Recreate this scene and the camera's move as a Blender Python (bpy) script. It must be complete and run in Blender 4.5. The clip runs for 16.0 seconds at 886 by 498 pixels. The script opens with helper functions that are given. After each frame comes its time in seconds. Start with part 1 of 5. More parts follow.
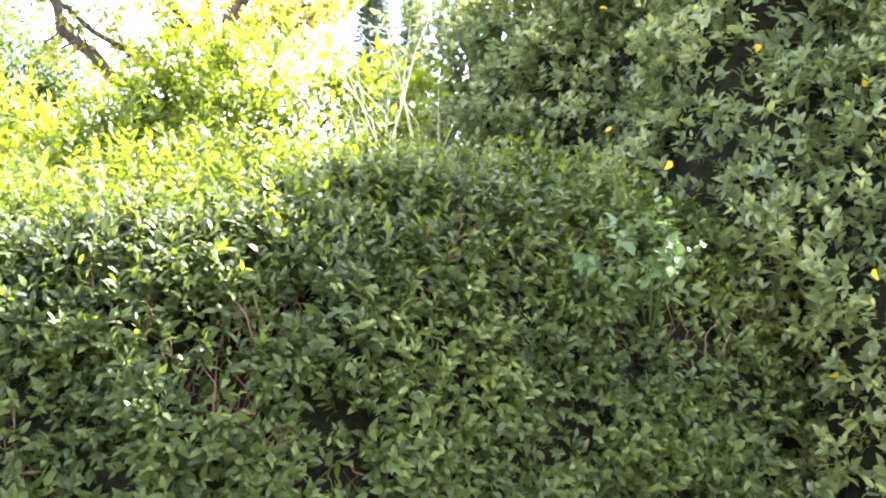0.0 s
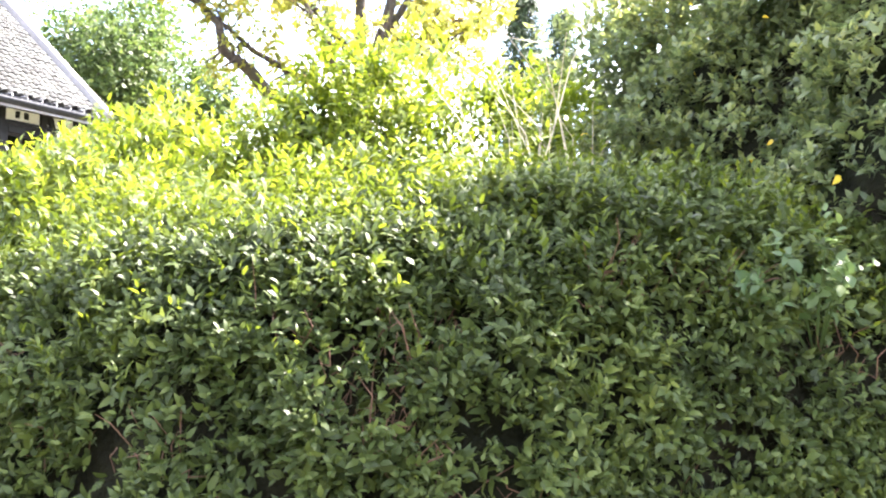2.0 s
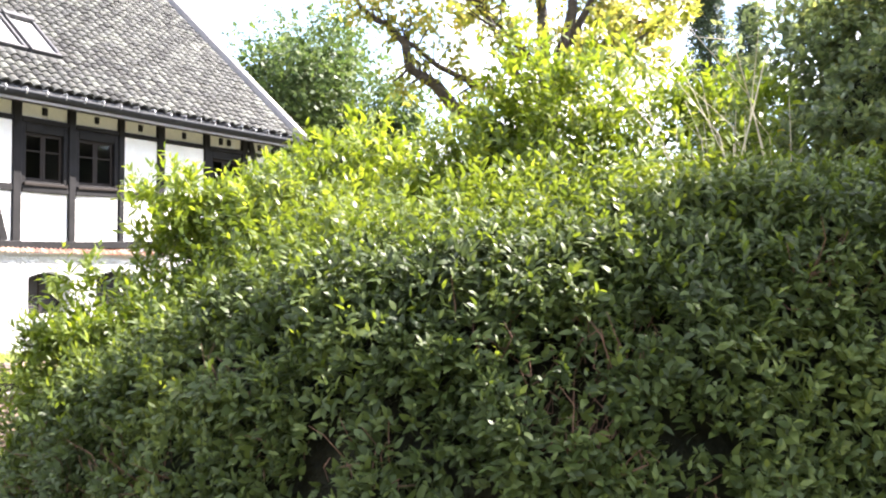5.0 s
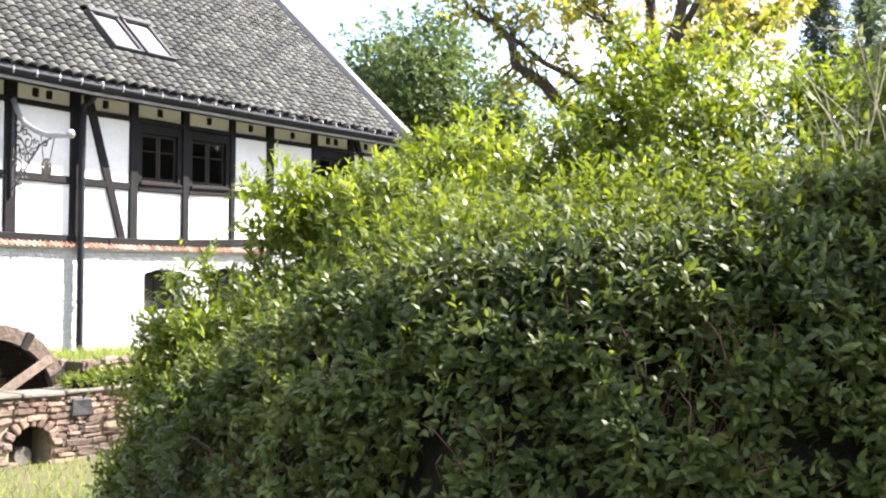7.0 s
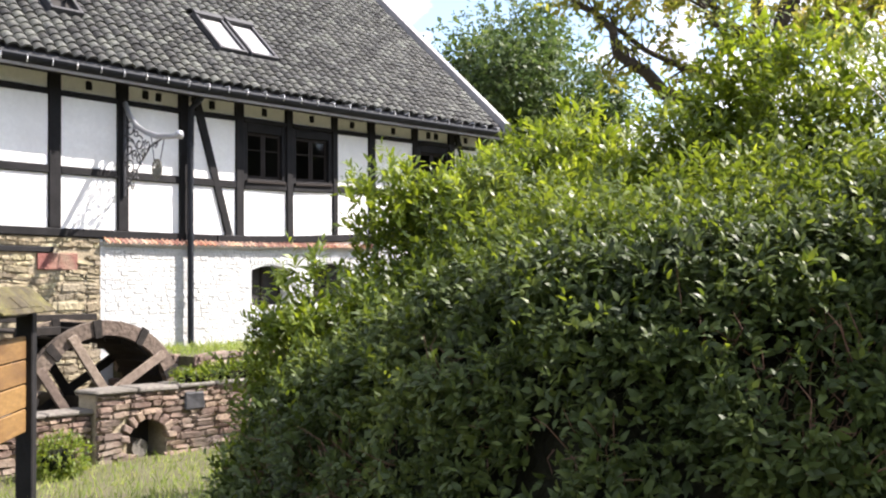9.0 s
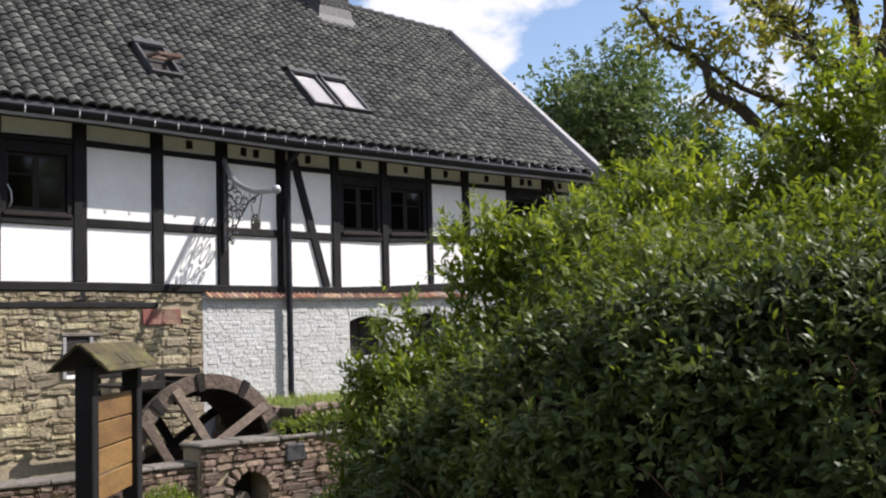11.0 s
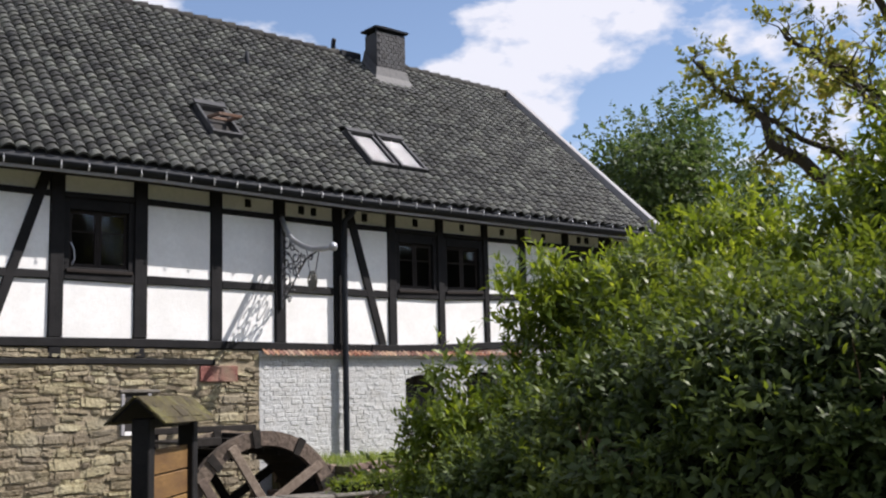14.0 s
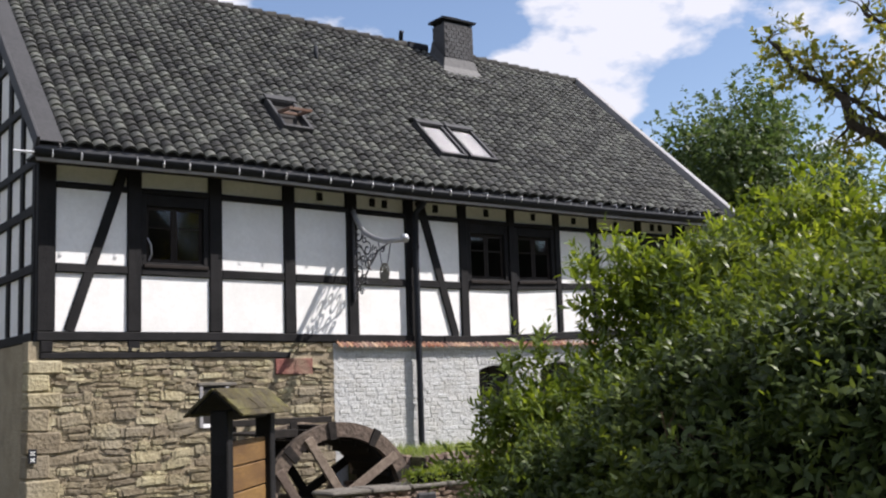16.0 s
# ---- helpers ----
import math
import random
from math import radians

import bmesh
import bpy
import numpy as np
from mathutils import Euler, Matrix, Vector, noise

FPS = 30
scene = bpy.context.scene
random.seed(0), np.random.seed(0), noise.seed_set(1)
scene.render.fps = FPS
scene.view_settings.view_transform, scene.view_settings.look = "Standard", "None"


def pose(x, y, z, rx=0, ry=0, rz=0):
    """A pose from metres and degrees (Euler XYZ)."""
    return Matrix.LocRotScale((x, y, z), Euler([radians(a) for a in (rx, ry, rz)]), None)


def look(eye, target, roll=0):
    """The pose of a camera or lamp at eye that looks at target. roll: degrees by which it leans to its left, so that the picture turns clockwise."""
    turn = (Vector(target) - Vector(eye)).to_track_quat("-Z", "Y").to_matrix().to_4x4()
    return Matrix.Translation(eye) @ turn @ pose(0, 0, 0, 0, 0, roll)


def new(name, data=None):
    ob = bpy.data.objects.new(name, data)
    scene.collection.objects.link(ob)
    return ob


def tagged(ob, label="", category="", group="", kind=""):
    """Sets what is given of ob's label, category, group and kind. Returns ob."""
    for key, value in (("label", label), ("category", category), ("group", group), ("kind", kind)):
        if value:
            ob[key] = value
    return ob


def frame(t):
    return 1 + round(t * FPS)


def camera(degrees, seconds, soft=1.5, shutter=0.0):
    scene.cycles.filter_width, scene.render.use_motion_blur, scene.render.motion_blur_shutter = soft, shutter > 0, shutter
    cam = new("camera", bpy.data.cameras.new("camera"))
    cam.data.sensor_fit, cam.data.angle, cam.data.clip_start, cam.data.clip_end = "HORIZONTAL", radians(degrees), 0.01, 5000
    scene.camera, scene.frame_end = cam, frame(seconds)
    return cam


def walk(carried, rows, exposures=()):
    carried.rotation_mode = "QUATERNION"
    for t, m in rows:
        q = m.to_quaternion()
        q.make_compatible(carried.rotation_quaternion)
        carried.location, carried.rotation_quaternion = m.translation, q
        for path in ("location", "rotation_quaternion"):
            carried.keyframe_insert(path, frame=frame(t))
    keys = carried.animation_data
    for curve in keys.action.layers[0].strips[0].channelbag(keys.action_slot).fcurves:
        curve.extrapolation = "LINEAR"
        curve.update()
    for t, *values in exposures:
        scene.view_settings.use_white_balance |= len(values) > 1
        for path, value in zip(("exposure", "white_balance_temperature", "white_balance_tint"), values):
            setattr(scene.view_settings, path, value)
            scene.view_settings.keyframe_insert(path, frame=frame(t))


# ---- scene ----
cam = camera(45.04, 16.0, soft=2.15)
walk(cam, [
    (0, look((-4.248, -16.117, 0.809), (5.448, -13.683, 1.044), 0.90)),
    (0.5, look((-4.254, -16.106, 0.810), (5.367, -13.403, 1.158), 1.28)),
    (1, look((-4.254, -16.095, 0.812), (5.285, -13.109, 1.136), 1.90)),
    (1.5, look((-4.244, -16.089, 0.810), (5.200, -12.814, 1.102), 1.65)),
    (2, look((-4.233, -16.069, 0.810), (5.045, -12.353, 1.148), 1.71)),
    (2.5, look((-4.238, -16.063, 0.810), (4.931, -12.093, 1.207), 1.16)),
    (3, look((-4.249, -16.068, 0.811), (4.798, -11.828, 1.237), 0.95)),
    (3.5, look((-4.251, -16.065, 0.810), (4.670, -11.568, 1.252), 0.54)),
    (4, look((-4.261, -16.070, 0.811), (4.522, -11.310, 1.266), 0.50)),
    (4.2, look((-4.267, -16.081, 0.824), (4.449, -11.198, 1.262), 0.15)),
    (6.3, look((-4.271, -16.019, 0.810), (3.886, -10.246, 1.179), 0.59)),
    (6.5, look((-4.267, -16.031, 0.817), (3.832, -10.177, 1.193), 0.42)),
    (7, look((-4.272, -16.026, 0.817), (3.659, -9.946, 1.183), 0.16)),
    (7.5, look((-4.273, -16.020, 0.819), (3.537, -9.785, 1.153), 0.06)),
    (8, look((-4.280, -16.013, 0.820), (3.345, -9.549, 1.121), -0.00)),
    (8.5, look((-4.284, -16.008, 0.821), (3.203, -9.385, 1.123), 0.12)),
    (9, look((-4.286, -15.998, 0.822), (3.043, -9.202, 1.124), -0.49)),
    (9.5, look((-4.261, -15.979, 0.828), (2.879, -8.995, 1.330), -0.98)),
    (10, look((-4.258, -15.976, 0.831), (2.698, -8.819, 1.451), -1.34)),
    (10.2, look((-4.255, -15.973, 0.832), (2.627, -8.747, 1.491), -1.46)),
    (12.3, look((-4.172, -15.946, 0.727), (2.335, -8.422, 1.749), -1.62)),
    (12.5, look((-4.167, -15.945, 0.714), (2.313, -8.409, 1.810), -1.57)),
    (13, look((-4.175, -15.936, 0.725), (2.253, -8.373, 1.939), -1.56)),
    (13.5, look((-4.175, -15.919, 0.728), (2.167, -8.304, 2.064), -1.63)),
    (14, look((-4.179, -15.907, 0.725), (2.067, -8.217, 2.093), -1.52)),
    (14.5, look((-4.178, -15.891, 0.724), (1.971, -8.116, 2.042), -1.77)),
    (15, look((-4.171, -15.877, 0.721), (1.857, -8.003, 2.013), -1.86)),
    (15.5, look((-4.159, -15.857, 0.720), (1.684, -7.844, 2.003), -2.00)),
    (16, look((-4.159, -15.847, 0.715), (1.566, -7.753, 2.024), -1.98)),
], exposures=[(0, 4.0, 6500, 20), (2, 3.68, 6500, 20), (4, 3.08, 6550, 19), (6.5, 2.4, 6550, 18), (9, 1.65, 6500, 18), (10, 1.02, 6400, 17), (12.5, 0.56, 6300, 17), (14, 0.5, 6300, 17), (16, 0.54, 6300, 17)])

# ---- daylight ----
SUN_AZ, SUN_EL = 128.5, 49.0    # clockwise from +y, above the horizon
sun = new("sun", bpy.data.lights.new("sun", "SUN"))
sun.data.energy, sun.data.angle, sun.data.color = 5.0, radians(0.55), (1.0, 0.95, 0.86)
_d = Vector((math.sin(radians(SUN_AZ)) * math.cos(radians(SUN_EL)), math.cos(radians(SUN_AZ)) * math.cos(radians(SUN_EL)), math.sin(radians(SUN_EL))))
sun.matrix_world = look(_d * 60, (0, 0, 0))


def make_world():
    w = bpy.data.worlds.new("sky")
    scene.world = w
    w.use_nodes = True
    nt = w.node_tree
    nt.nodes.clear()
    N = nt.nodes.new
    out, bg, sky = N("ShaderNodeOutputWorld"), N("ShaderNodeBackground"), N("ShaderNodeTexSky")
    sky.sky_type, sky.sun_disc = "NISHITA", False
    sky.sun_elevation, sky.sun_rotation = radians(SUN_EL), radians(SUN_AZ)
    sky.air_density, sky.dust_density, sky.ozone_density = 1.0, 0.6, 1.5
    # cumulus clouds by direction, flattened towards the horizon
    tc, comb = N("ShaderNodeTexCoord"), N("ShaderNodeMapping")
    comb.inputs["Scale"].default_value = (1.0, 1.0, 1.9)
    comb.inputs["Location"].default_value = (0.9, 0.2, 0.1)
    n1, ramp, mix = N("ShaderNodeTexNoise"), N("ShaderNodeValToRGB"), N("ShaderNodeMix")
    n1.inputs["Scale"].default_value, n1.inputs["Detail"].default_value, n1.inputs["Roughness"].default_value = 6.8, 8, 0.54
    ramp.color_ramp.elements[0].position, ramp.color_ramp.elements[1].position = 0.46, 0.54
    mix.data_type = "RGBA"
    mix.inputs["B"].default_value = (8.2, 8.4, 8.8, 1)
    nt.links.new(tc.outputs["Generated"], comb.inputs["Vector"])
    nt.links.new(comb.outputs["Vector"], n1.inputs["Vector"])
    nt.links.new(n1.outputs["Fac"], ramp.inputs["Fac"])
    nt.links.new(ramp.outputs["Color"], mix.inputs["Factor"])
    gain = N("ShaderNodeMix")
    gain.data_type, gain.blend_type = "RGBA", "MULTIPLY"
    gain.inputs["Factor"].default_value, gain.inputs["B"].default_value = 1.0, (1.55, 1.5, 1.45, 1)
    nt.links.new(sky.outputs["Color"], gain.inputs["A"])
    nt.links.new(gain.outputs["Result"], mix.inputs["A"])
    nt.links.new(mix.outputs["Result"], bg.inputs["Color"])
    bg.inputs["Strength"].default_value = 0.075
    nt.links.new(bg.outputs["Background"], out.inputs["Surface"])


make_world()


# ---- materials ----
def material(name, a, b, rough=0.8, scale=8.0, bump=0.3, c=None, big=0.6, metal=0.0, spec=0.4, stretch=(1, 1, 1), per_piece=0.0, bump_scale=None, dist=0.01, coords="Object"):
    """Two-scale mottled surface: colours a..b by fine noise, towards c by broad stains; per_piece varies the value object by object and island by island."""
    m = bpy.data.materials.new(name)
    m.use_nodes = True
    nt = m.node_tree
    N, L = nt.nodes.new, nt.links.new
    p = nt.nodes["Principled BSDF"]
    tc, mp = N("ShaderNodeTexCoord"), N("ShaderNodeMapping")
    geo = N("ShaderNodeNewGeometry")
    mp.inputs["Scale"].default_value = stretch
    L(geo.outputs["Position"] if coords == "World" else tc.outputs["Object"], mp.inputs["Vector"])
    f1, f2 = N("ShaderNodeTexNoise"), N("ShaderNodeTexNoise")
    f1.inputs["Scale"].default_value, f1.inputs["Detail"].default_value, f1.inputs["Roughness"].default_value = scale, 6, 0.65
    f2.inputs["Scale"].default_value, f2.inputs["Detail"].default_value = scale * 0.11, 4
    L(mp.outputs["Vector"], f1.inputs["Vector"]), L(mp.outputs["Vector"], f2.inputs["Vector"])
    r1, r2 = N("ShaderNodeMapRange"), N("ShaderNodeMapRange")
    for r, lo, hi in ((r1, 0.33, 0.67), (r2, 0.42, 0.66)):
        r.inputs["From Min"].default_value, r.inputs["From Max"].default_value = lo, hi
    L(f1.outputs["Fac"], r1.inputs["Value"]), L(f2.outputs["Fac"], r2.inputs["Value"])
    m1, m2 = N("ShaderNodeMix"), N("ShaderNodeMix")
    m1.data_type = m2.data_type = "RGBA"
    m1.inputs["A"].default_value, m1.inputs["B"].default_value = (*a, 1), (*b, 1)
    m2.inputs["B"].default_value = (*(c or b), 1)
    L(r1.outputs["Result"], m1.inputs["Factor"]), L(m1.outputs["Result"], m2.inputs["A"])
    k = N("ShaderNodeMath")
    k.operation = "MULTIPLY"
    k.inputs[1].default_value = big
    L(r2.outputs["Result"], k.inputs[0]), L(k.outputs[0], m2.inputs["Factor"])
    col = m2.outputs["Result"]
    if per_piece:
        oi, ad, fr, mr, hs = N("ShaderNodeObjectInfo"), N("ShaderNodeMath"), N("ShaderNodeMath"), N("ShaderNodeMapRange"), N("ShaderNodeHueSaturation")
        ad.operation, fr.operation = "ADD", "FRACT"
        L(oi.outputs["Random"], ad.inputs[0]), L(geo.outputs["Random Per Island"], ad.inputs[1]), L(ad.outputs[0], fr.inputs[0])
        mr.inputs["To Min"].default_value, mr.inputs["To Max"].default_value = 1 - per_piece, 1 + per_piece
        L(fr.outputs[0], mr.inputs["Value"]), L(mr.outputs["Result"], hs.inputs["Value"]), L(col, hs.inputs["Color"])
        h2 = N("ShaderNodeMapRange")
        h2.inputs["To Min"].default_value, h2.inputs["To Max"].default_value = 0.5 - per_piece * 0.05, 0.5 + per_piece * 0.03
        L(fr.outputs[0], h2.inputs["Value"]), L(h2.outputs["Result"], hs.inputs["Hue"])
        col = hs.outputs["Color"]
    L(col, p.inputs["Base Color"])
    rr = N("ShaderNodeMapRange")
    rr.inputs["To Min"].default_value, rr.inputs["To Max"].default_value = max(rough - 0.12, 0.05), min(rough + 0.12, 1)
    L(f1.outputs["Fac"], rr.inputs["Value"]), L(rr.outputs["Result"], p.inputs["Roughness"])
    p.inputs["Metallic"].default_value, p.inputs["Specular IOR Level"].default_value = metal, spec
    if bump:
        bp, f3 = N("ShaderNodeBump"), N("ShaderNodeTexNoise")
        f3.inputs["Scale"].default_value, f3.inputs["Detail"].default_value = bump_scale or scale * 2, 5
        L(mp.outputs["Vector"], f3.inputs["Vector"]), L(f3.outputs["Fac"], bp.inputs["Height"])
        bp.inputs["Strength"].default_value, bp.inputs["Distance"].default_value = bump, dist
        L(bp.outputs["Normal"], p.inputs["Normal"])
    return m


def leaf_material(name, dark, light, tip, rough=0.4, trans=0.35, spec=0.5):
    """Leaves that differ one by one, let some light through and shine a little."""
    m = bpy.data.materials.new(name)
    m.use_nodes = True
    nt = m.node_tree
    N, L = nt.nodes.new, nt.links.new
    p, out = nt.nodes["Principled BSDF"], nt.nodes["Material Output"]
    geo, ramp, no = N("ShaderNodeNewGeometry"), N("ShaderNodeValToRGB"), N("ShaderNodeTexNoise")
    e = ramp.color_ramp.elements
    e[0].color, e[1].color = (*dark, 1), (*tip, 1)
    mid = e.new(0.55)
    mid.color = (*light, 1)
    e.new(0.9).color = (*[(x + y) / 2 for x, y in zip(light, tip)], 1)
    no.inputs["Scale"].default_value = 1.6
    L(geo.outputs["Position"], no.inputs["Vector"])
    ad = N("ShaderNodeMath")
    ad.operation = "MULTIPLY_ADD"
    ad.inputs[1].default_value, ad.inputs[2].default_value = 0.7, 0.0
    sm = N("ShaderNodeMath")
    sm.operation = "MULTIPLY_ADD"
    sm.inputs[1].default_value = 1.1
    sm.inputs[2].default_value = -0.36
    L(geo.outputs["Random Per Island"], ad.inputs[0]), L(no.outputs["Fac"], sm.inputs[0])
    s2 = N("ShaderNodeMath")
    L(ad.outputs[0], s2.inputs[0]), L(sm.outputs[0], s2.inputs[1]), L(s2.outputs[0], ramp.inputs["Fac"])
    L(ramp.outputs["Color"], p.inputs["Base Color"])
    p.inputs["Roughness"].default_value, p.inputs["Specular IOR Level"].default_value = rough, spec
    tr, ms, hs = N("ShaderNodeBsdfTranslucent"), N("ShaderNodeMixShader"), N("ShaderNodeHueSaturation")
    hs.inputs["Saturation"].default_value, hs.inputs["Value"].default_value, hs.inputs["Hue"].default_value = 1.1, 2.2, 0.485
    L(ramp.outputs["Color"], hs.inputs["Color"]), L(hs.outputs["Color"], tr.inputs["Color"])
    ms.inputs["Fac"].default_value = trans
    L(p.outputs["BSDF"], ms.inputs[1]), L(tr.outputs["BSDF"], ms.inputs[2]), L(ms.outputs["Shader"], out.inputs["Surface"])
    return m


M_PLASTER = material("white_limewash", (0.78, 0.78, 0.76), (0.86, 0.86, 0.84), 0.85, 14, 0.25, (0.70, 0.69, 0.66), 0.5)
M_CREAM = material("cream_plaster", (0.70, 0.71, 0.68), (0.80, 0.80, 0.77), 0.85, 14, 0.25)
M_TIMBER = material("tarred_oak", (0.004, 0.004, 0.0045), (0.011, 0.0105, 0.011), 0.7, 20, 0.5, (0.02, 0.019, 0.02), 0.5, spec=0.22, stretch=(1, 1, 1))
M_STONE = material("tan_sandstone", (0.205, 0.17, 0.10), (0.375, 0.328, 0.21), 0.9, 14, 0.9, (0.26, 0.235, 0.175), 0.6, per_piece=0.33, dist=0.03, bump_scale=22, coords="World")
M_MORTAR = material("tan_mortar", (0.27, 0.225, 0.15), (0.42, 0.36, 0.25), 0.95, 24, 0.9, (0.20, 0.165, 0.11), 0.5, dist=0.02)
M_WBRICK = material("whitewashed_brick", (0.43, 0.44, 0.435), (0.55, 0.56, 0.55), 0.85, 25, 1.0, (0.40, 0.39, 0.36), 0.5, per_piece=0.06, coords="World", dist=0.015)
M_WMORTAR = material("whitewashed_mortar", (0.38, 0.385, 0.375), (0.50, 0.505, 0.495), 0.9, 25, 0.5)
M_TILE = material("grey_pantile", (0.011, 0.0115, 0.0105), (0.066, 0.068, 0.062), 0.65, 34, 1.0, (0.125, 0.13, 0.105), 0.5, per_piece=0.6, coords="World")
M_RIDGE = material("dark_ridge_tile", (0.007, 0.007, 0.0065), (0.024, 0.024, 0.022), 0.75, 26, 0.6, (0.035, 0.035, 0.03), 0.5, per_piece=0.5, coords="World", spec=0.25)
M_SLATE = material("dark_slate", (0.022, 0.023, 0.025), (0.05, 0.05, 0.053), 0.7, 12, 0.5, per_piece=0.3)
M_LEAD = material("dull_lead", (0.028, 0.029, 0.031), (0.065, 0.067, 0.07), 0.6, 9, 0.4, (0.04, 0.04, 0.042), 0.6, metal=0.2, coords="World")
M_ZINC = material("weathered_zinc", (0.42, 0.43, 0.45), (0.58, 0.59, 0.61), 0.45, 10, 0.1, metal=0.5)
M_GUTTER = material("dark_gutter", (0.014, 0.016, 0.02), (0.026, 0.029, 0.036), 0.6, 10, 0.1, spec=0.15)
M_BOARD = material("grey_eave_board", (0.22, 0.215, 0.22), (0.32, 0.315, 0.32), 0.7, 12, 0.3)
M_TERRA = material("terracotta", (0.15, 0.06, 0.035), (0.33, 0.155, 0.095), 0.85, 20, 0.4, (0.42, 0.34, 0.26), 0.6, per_piece=0.4, coords="World")
M_REDSTONE = material("red_painted_stone", (0.16, 0.055, 0.045), (0.25, 0.10, 0.08), 0.85, 16, 0.8, (0.24, 0.19, 0.13), 0.85, dist=0.02, coords="World")
M_IRON = material("black_wrought_iron", (0.035, 0.037, 0.04), (0.09, 0.09, 0.10), 0.45, 30, 0.2, metal=0.4)
M_EMBLEM = material("grey_tin", (0.07, 0.07, 0.062), (0.17, 0.165, 0.14), 0.5, 30, 0.3, metal=0.4)
M_IRONLT = material("grey_forged_iron", (0.30, 0.31, 0.33), (0.42, 0.43, 0.45), 0.4, 30, 0.2, metal=0.5)
M_OAKGREY = material("weathered_wheel_oak", (0.085, 0.066, 0.048), (0.23, 0.18, 0.135), 0.9, 9, 1.0, (0.035, 0.028, 0.02), 0.75, per_piece=0.3, coords="World", dist=0.02)
M_OAKPALE = material("pale_spoke_oak", (0.13, 0.10, 0.075), (0.27, 0.215, 0.165), 0.88, 12, 0.8, (0.075, 0.055, 0.04), 0.7, per_piece=0.35, coords="World", dist=0.015)
M_DARKWOOD = material("near_black_wood", (0.010, 0.009, 0.008), (0.028, 0.024, 0.021), 0.8, 10, 0.5, spec=0.2)
M_SIGNWOOD = material("ochre_sign_board", (0.14, 0.078, 0.022), (0.25, 0.15, 0.048), 0.65, 7, 0.4, (0.085, 0.045, 0.02), 0.7, stretch=(1, 1, 5), per_piece=0.18)
M_MOSS = material("mossy_shingle", (0.03, 0.026, 0.014), (0.12, 0.105, 0.03), 0.95, 26, 1.0, (0.055, 0.045, 0.03), 0.8, per_piece=0.3, coords="World", dist=0.02)
M_WALLSTONE = material("quarry_stone", (0.125, 0.082, 0.06), (0.25, 0.185, 0.14), 0.9, 16, 0.8, (0.18, 0.16, 0.135), 0.6, per_piece=0.35, coords="World", dist=0.02)
M_COPING = material("grey_coping", (0.09, 0.08, 0.068), (0.19, 0.175, 0.15), 0.9, 16, 0.8, (0.075, 0.07, 0.055), 0.6, coords="World", dist=0.02)
M_GRASS = leaf_material("grass_blades", (0.06, 0.10, 0.02), (0.16, 0.22, 0.05), (0.32, 0.34, 0.12), 0.6, 0.4, 0.3)
M_GROUND = material("turf_soil", (0.055, 0.05, 0.025), (0.10, 0.10, 0.045), 0.95, 6, 0.8, (0.08, 0.07, 0.04), 0.6, coords="World", dist=0.05)
# near-black colour stands for missing light in rooms and openings
M_ROOMSHADE = material("painted_room_shade", (0.018, 0.016, 0.015), (0.03, 0.028, 0.026), 0.9, 3, 0.0)
M_SASH = material("dark_brown_sash", (0.012, 0.009, 0.008), (0.022, 0.017, 0.014), 0.6, 20, 0.2, spec=0.2)
M_CURTAIN = material("pale_curtain", (0.10, 0.10, 0.105), (0.14, 0.14, 0.145), 0.9, 10, 0.2)
M_REDWOOD = material("pine_sash", (0.09, 0.045, 0.028), (0.17, 0.085, 0.052), 0.6, 14, 0.3, (0.25, 0.2, 0.16), 0.4)
M_BARK = material("grey_brown_bark", (0.035, 0.026, 0.02), (0.09, 0.07, 0.055), 0.95, 18, 1.0, (0.06, 0.06, 0.045), 0.5, coords="World", dist=0.02)
M_TWIG = material("reddish_twig", (0.075, 0.04, 0.024), (0.15, 0.085, 0.052), 0.8, 30, 0.3)
M_PALETWIG = material("dry_pale_twig", (0.35, 0.30, 0.2), (0.5, 0.45, 0.33), 0.8, 30, 0.3)
# near-black green-brown: the shade between leaves, put into the colour
M_INNERSHADE = material("painted_inner_shade", (0.008, 0.010, 0.006), (0.022, 0.025, 0.014), 0.95, 9, 1.0, (0.022, 0.016, 0.011), 0.5, coords="World", dist=0.05, spec=0.05)
M_LAUREL = leaf_material("privet_leaf", (0.022, 0.034, 0.011), (0.052, 0.077, 0.020), (0.118, 0.15, 0.034), 0.5, 0.22, 0.24)
M_YOUNG = leaf_material("young_shrub_leaf", (0.041, 0.07, 0.011), (0.096, 0.138, 0.019), (0.215, 0.262, 0.042), 0.42, 0.42, 0.4)
M_MID = leaf_material("mid_shrub_leaf", (0.032, 0.053, 0.010), (0.074, 0.107, 0.017), (0.16, 0.20, 0.032), 0.45, 0.36, 0.32)
M_HOLLY = leaf_material("dark_evergreen_leaf", (0.052, 0.076, 0.034), (0.112, 0.15, 0.06), (0.25, 0.27, 0.085), 0.4, 0.4, 0.5)
M_OAKLEAF = leaf_material("golden_oak_leaf", (0.10, 0.125, 0.026), (0.18, 0.20, 0.042), (0.32, 0.26, 0.065), 0.5, 0.45, 0.3)
M_FARLEAF = leaf_material("far_tree_leaf", (0.022, 0.042, 0.013), (0.05, 0.082, 0.024), (0.105, 0.14, 0.04), 0.5, 0.35, 0.3)
M_CONIFER = leaf_material("conifer_needles", (0.014, 0.028, 0.011), (0.03, 0.052, 0.02), (0.06, 0.085, 0.032), 0.6, 0.15, 0.3)
M_ROSE = leaf_material("bluish_rose_leaf", (0.04, 0.078, 0.03), (0.07, 0.115, 0.042), (0.115, 0.165, 0.055), 0.5, 0.3, 0.3)
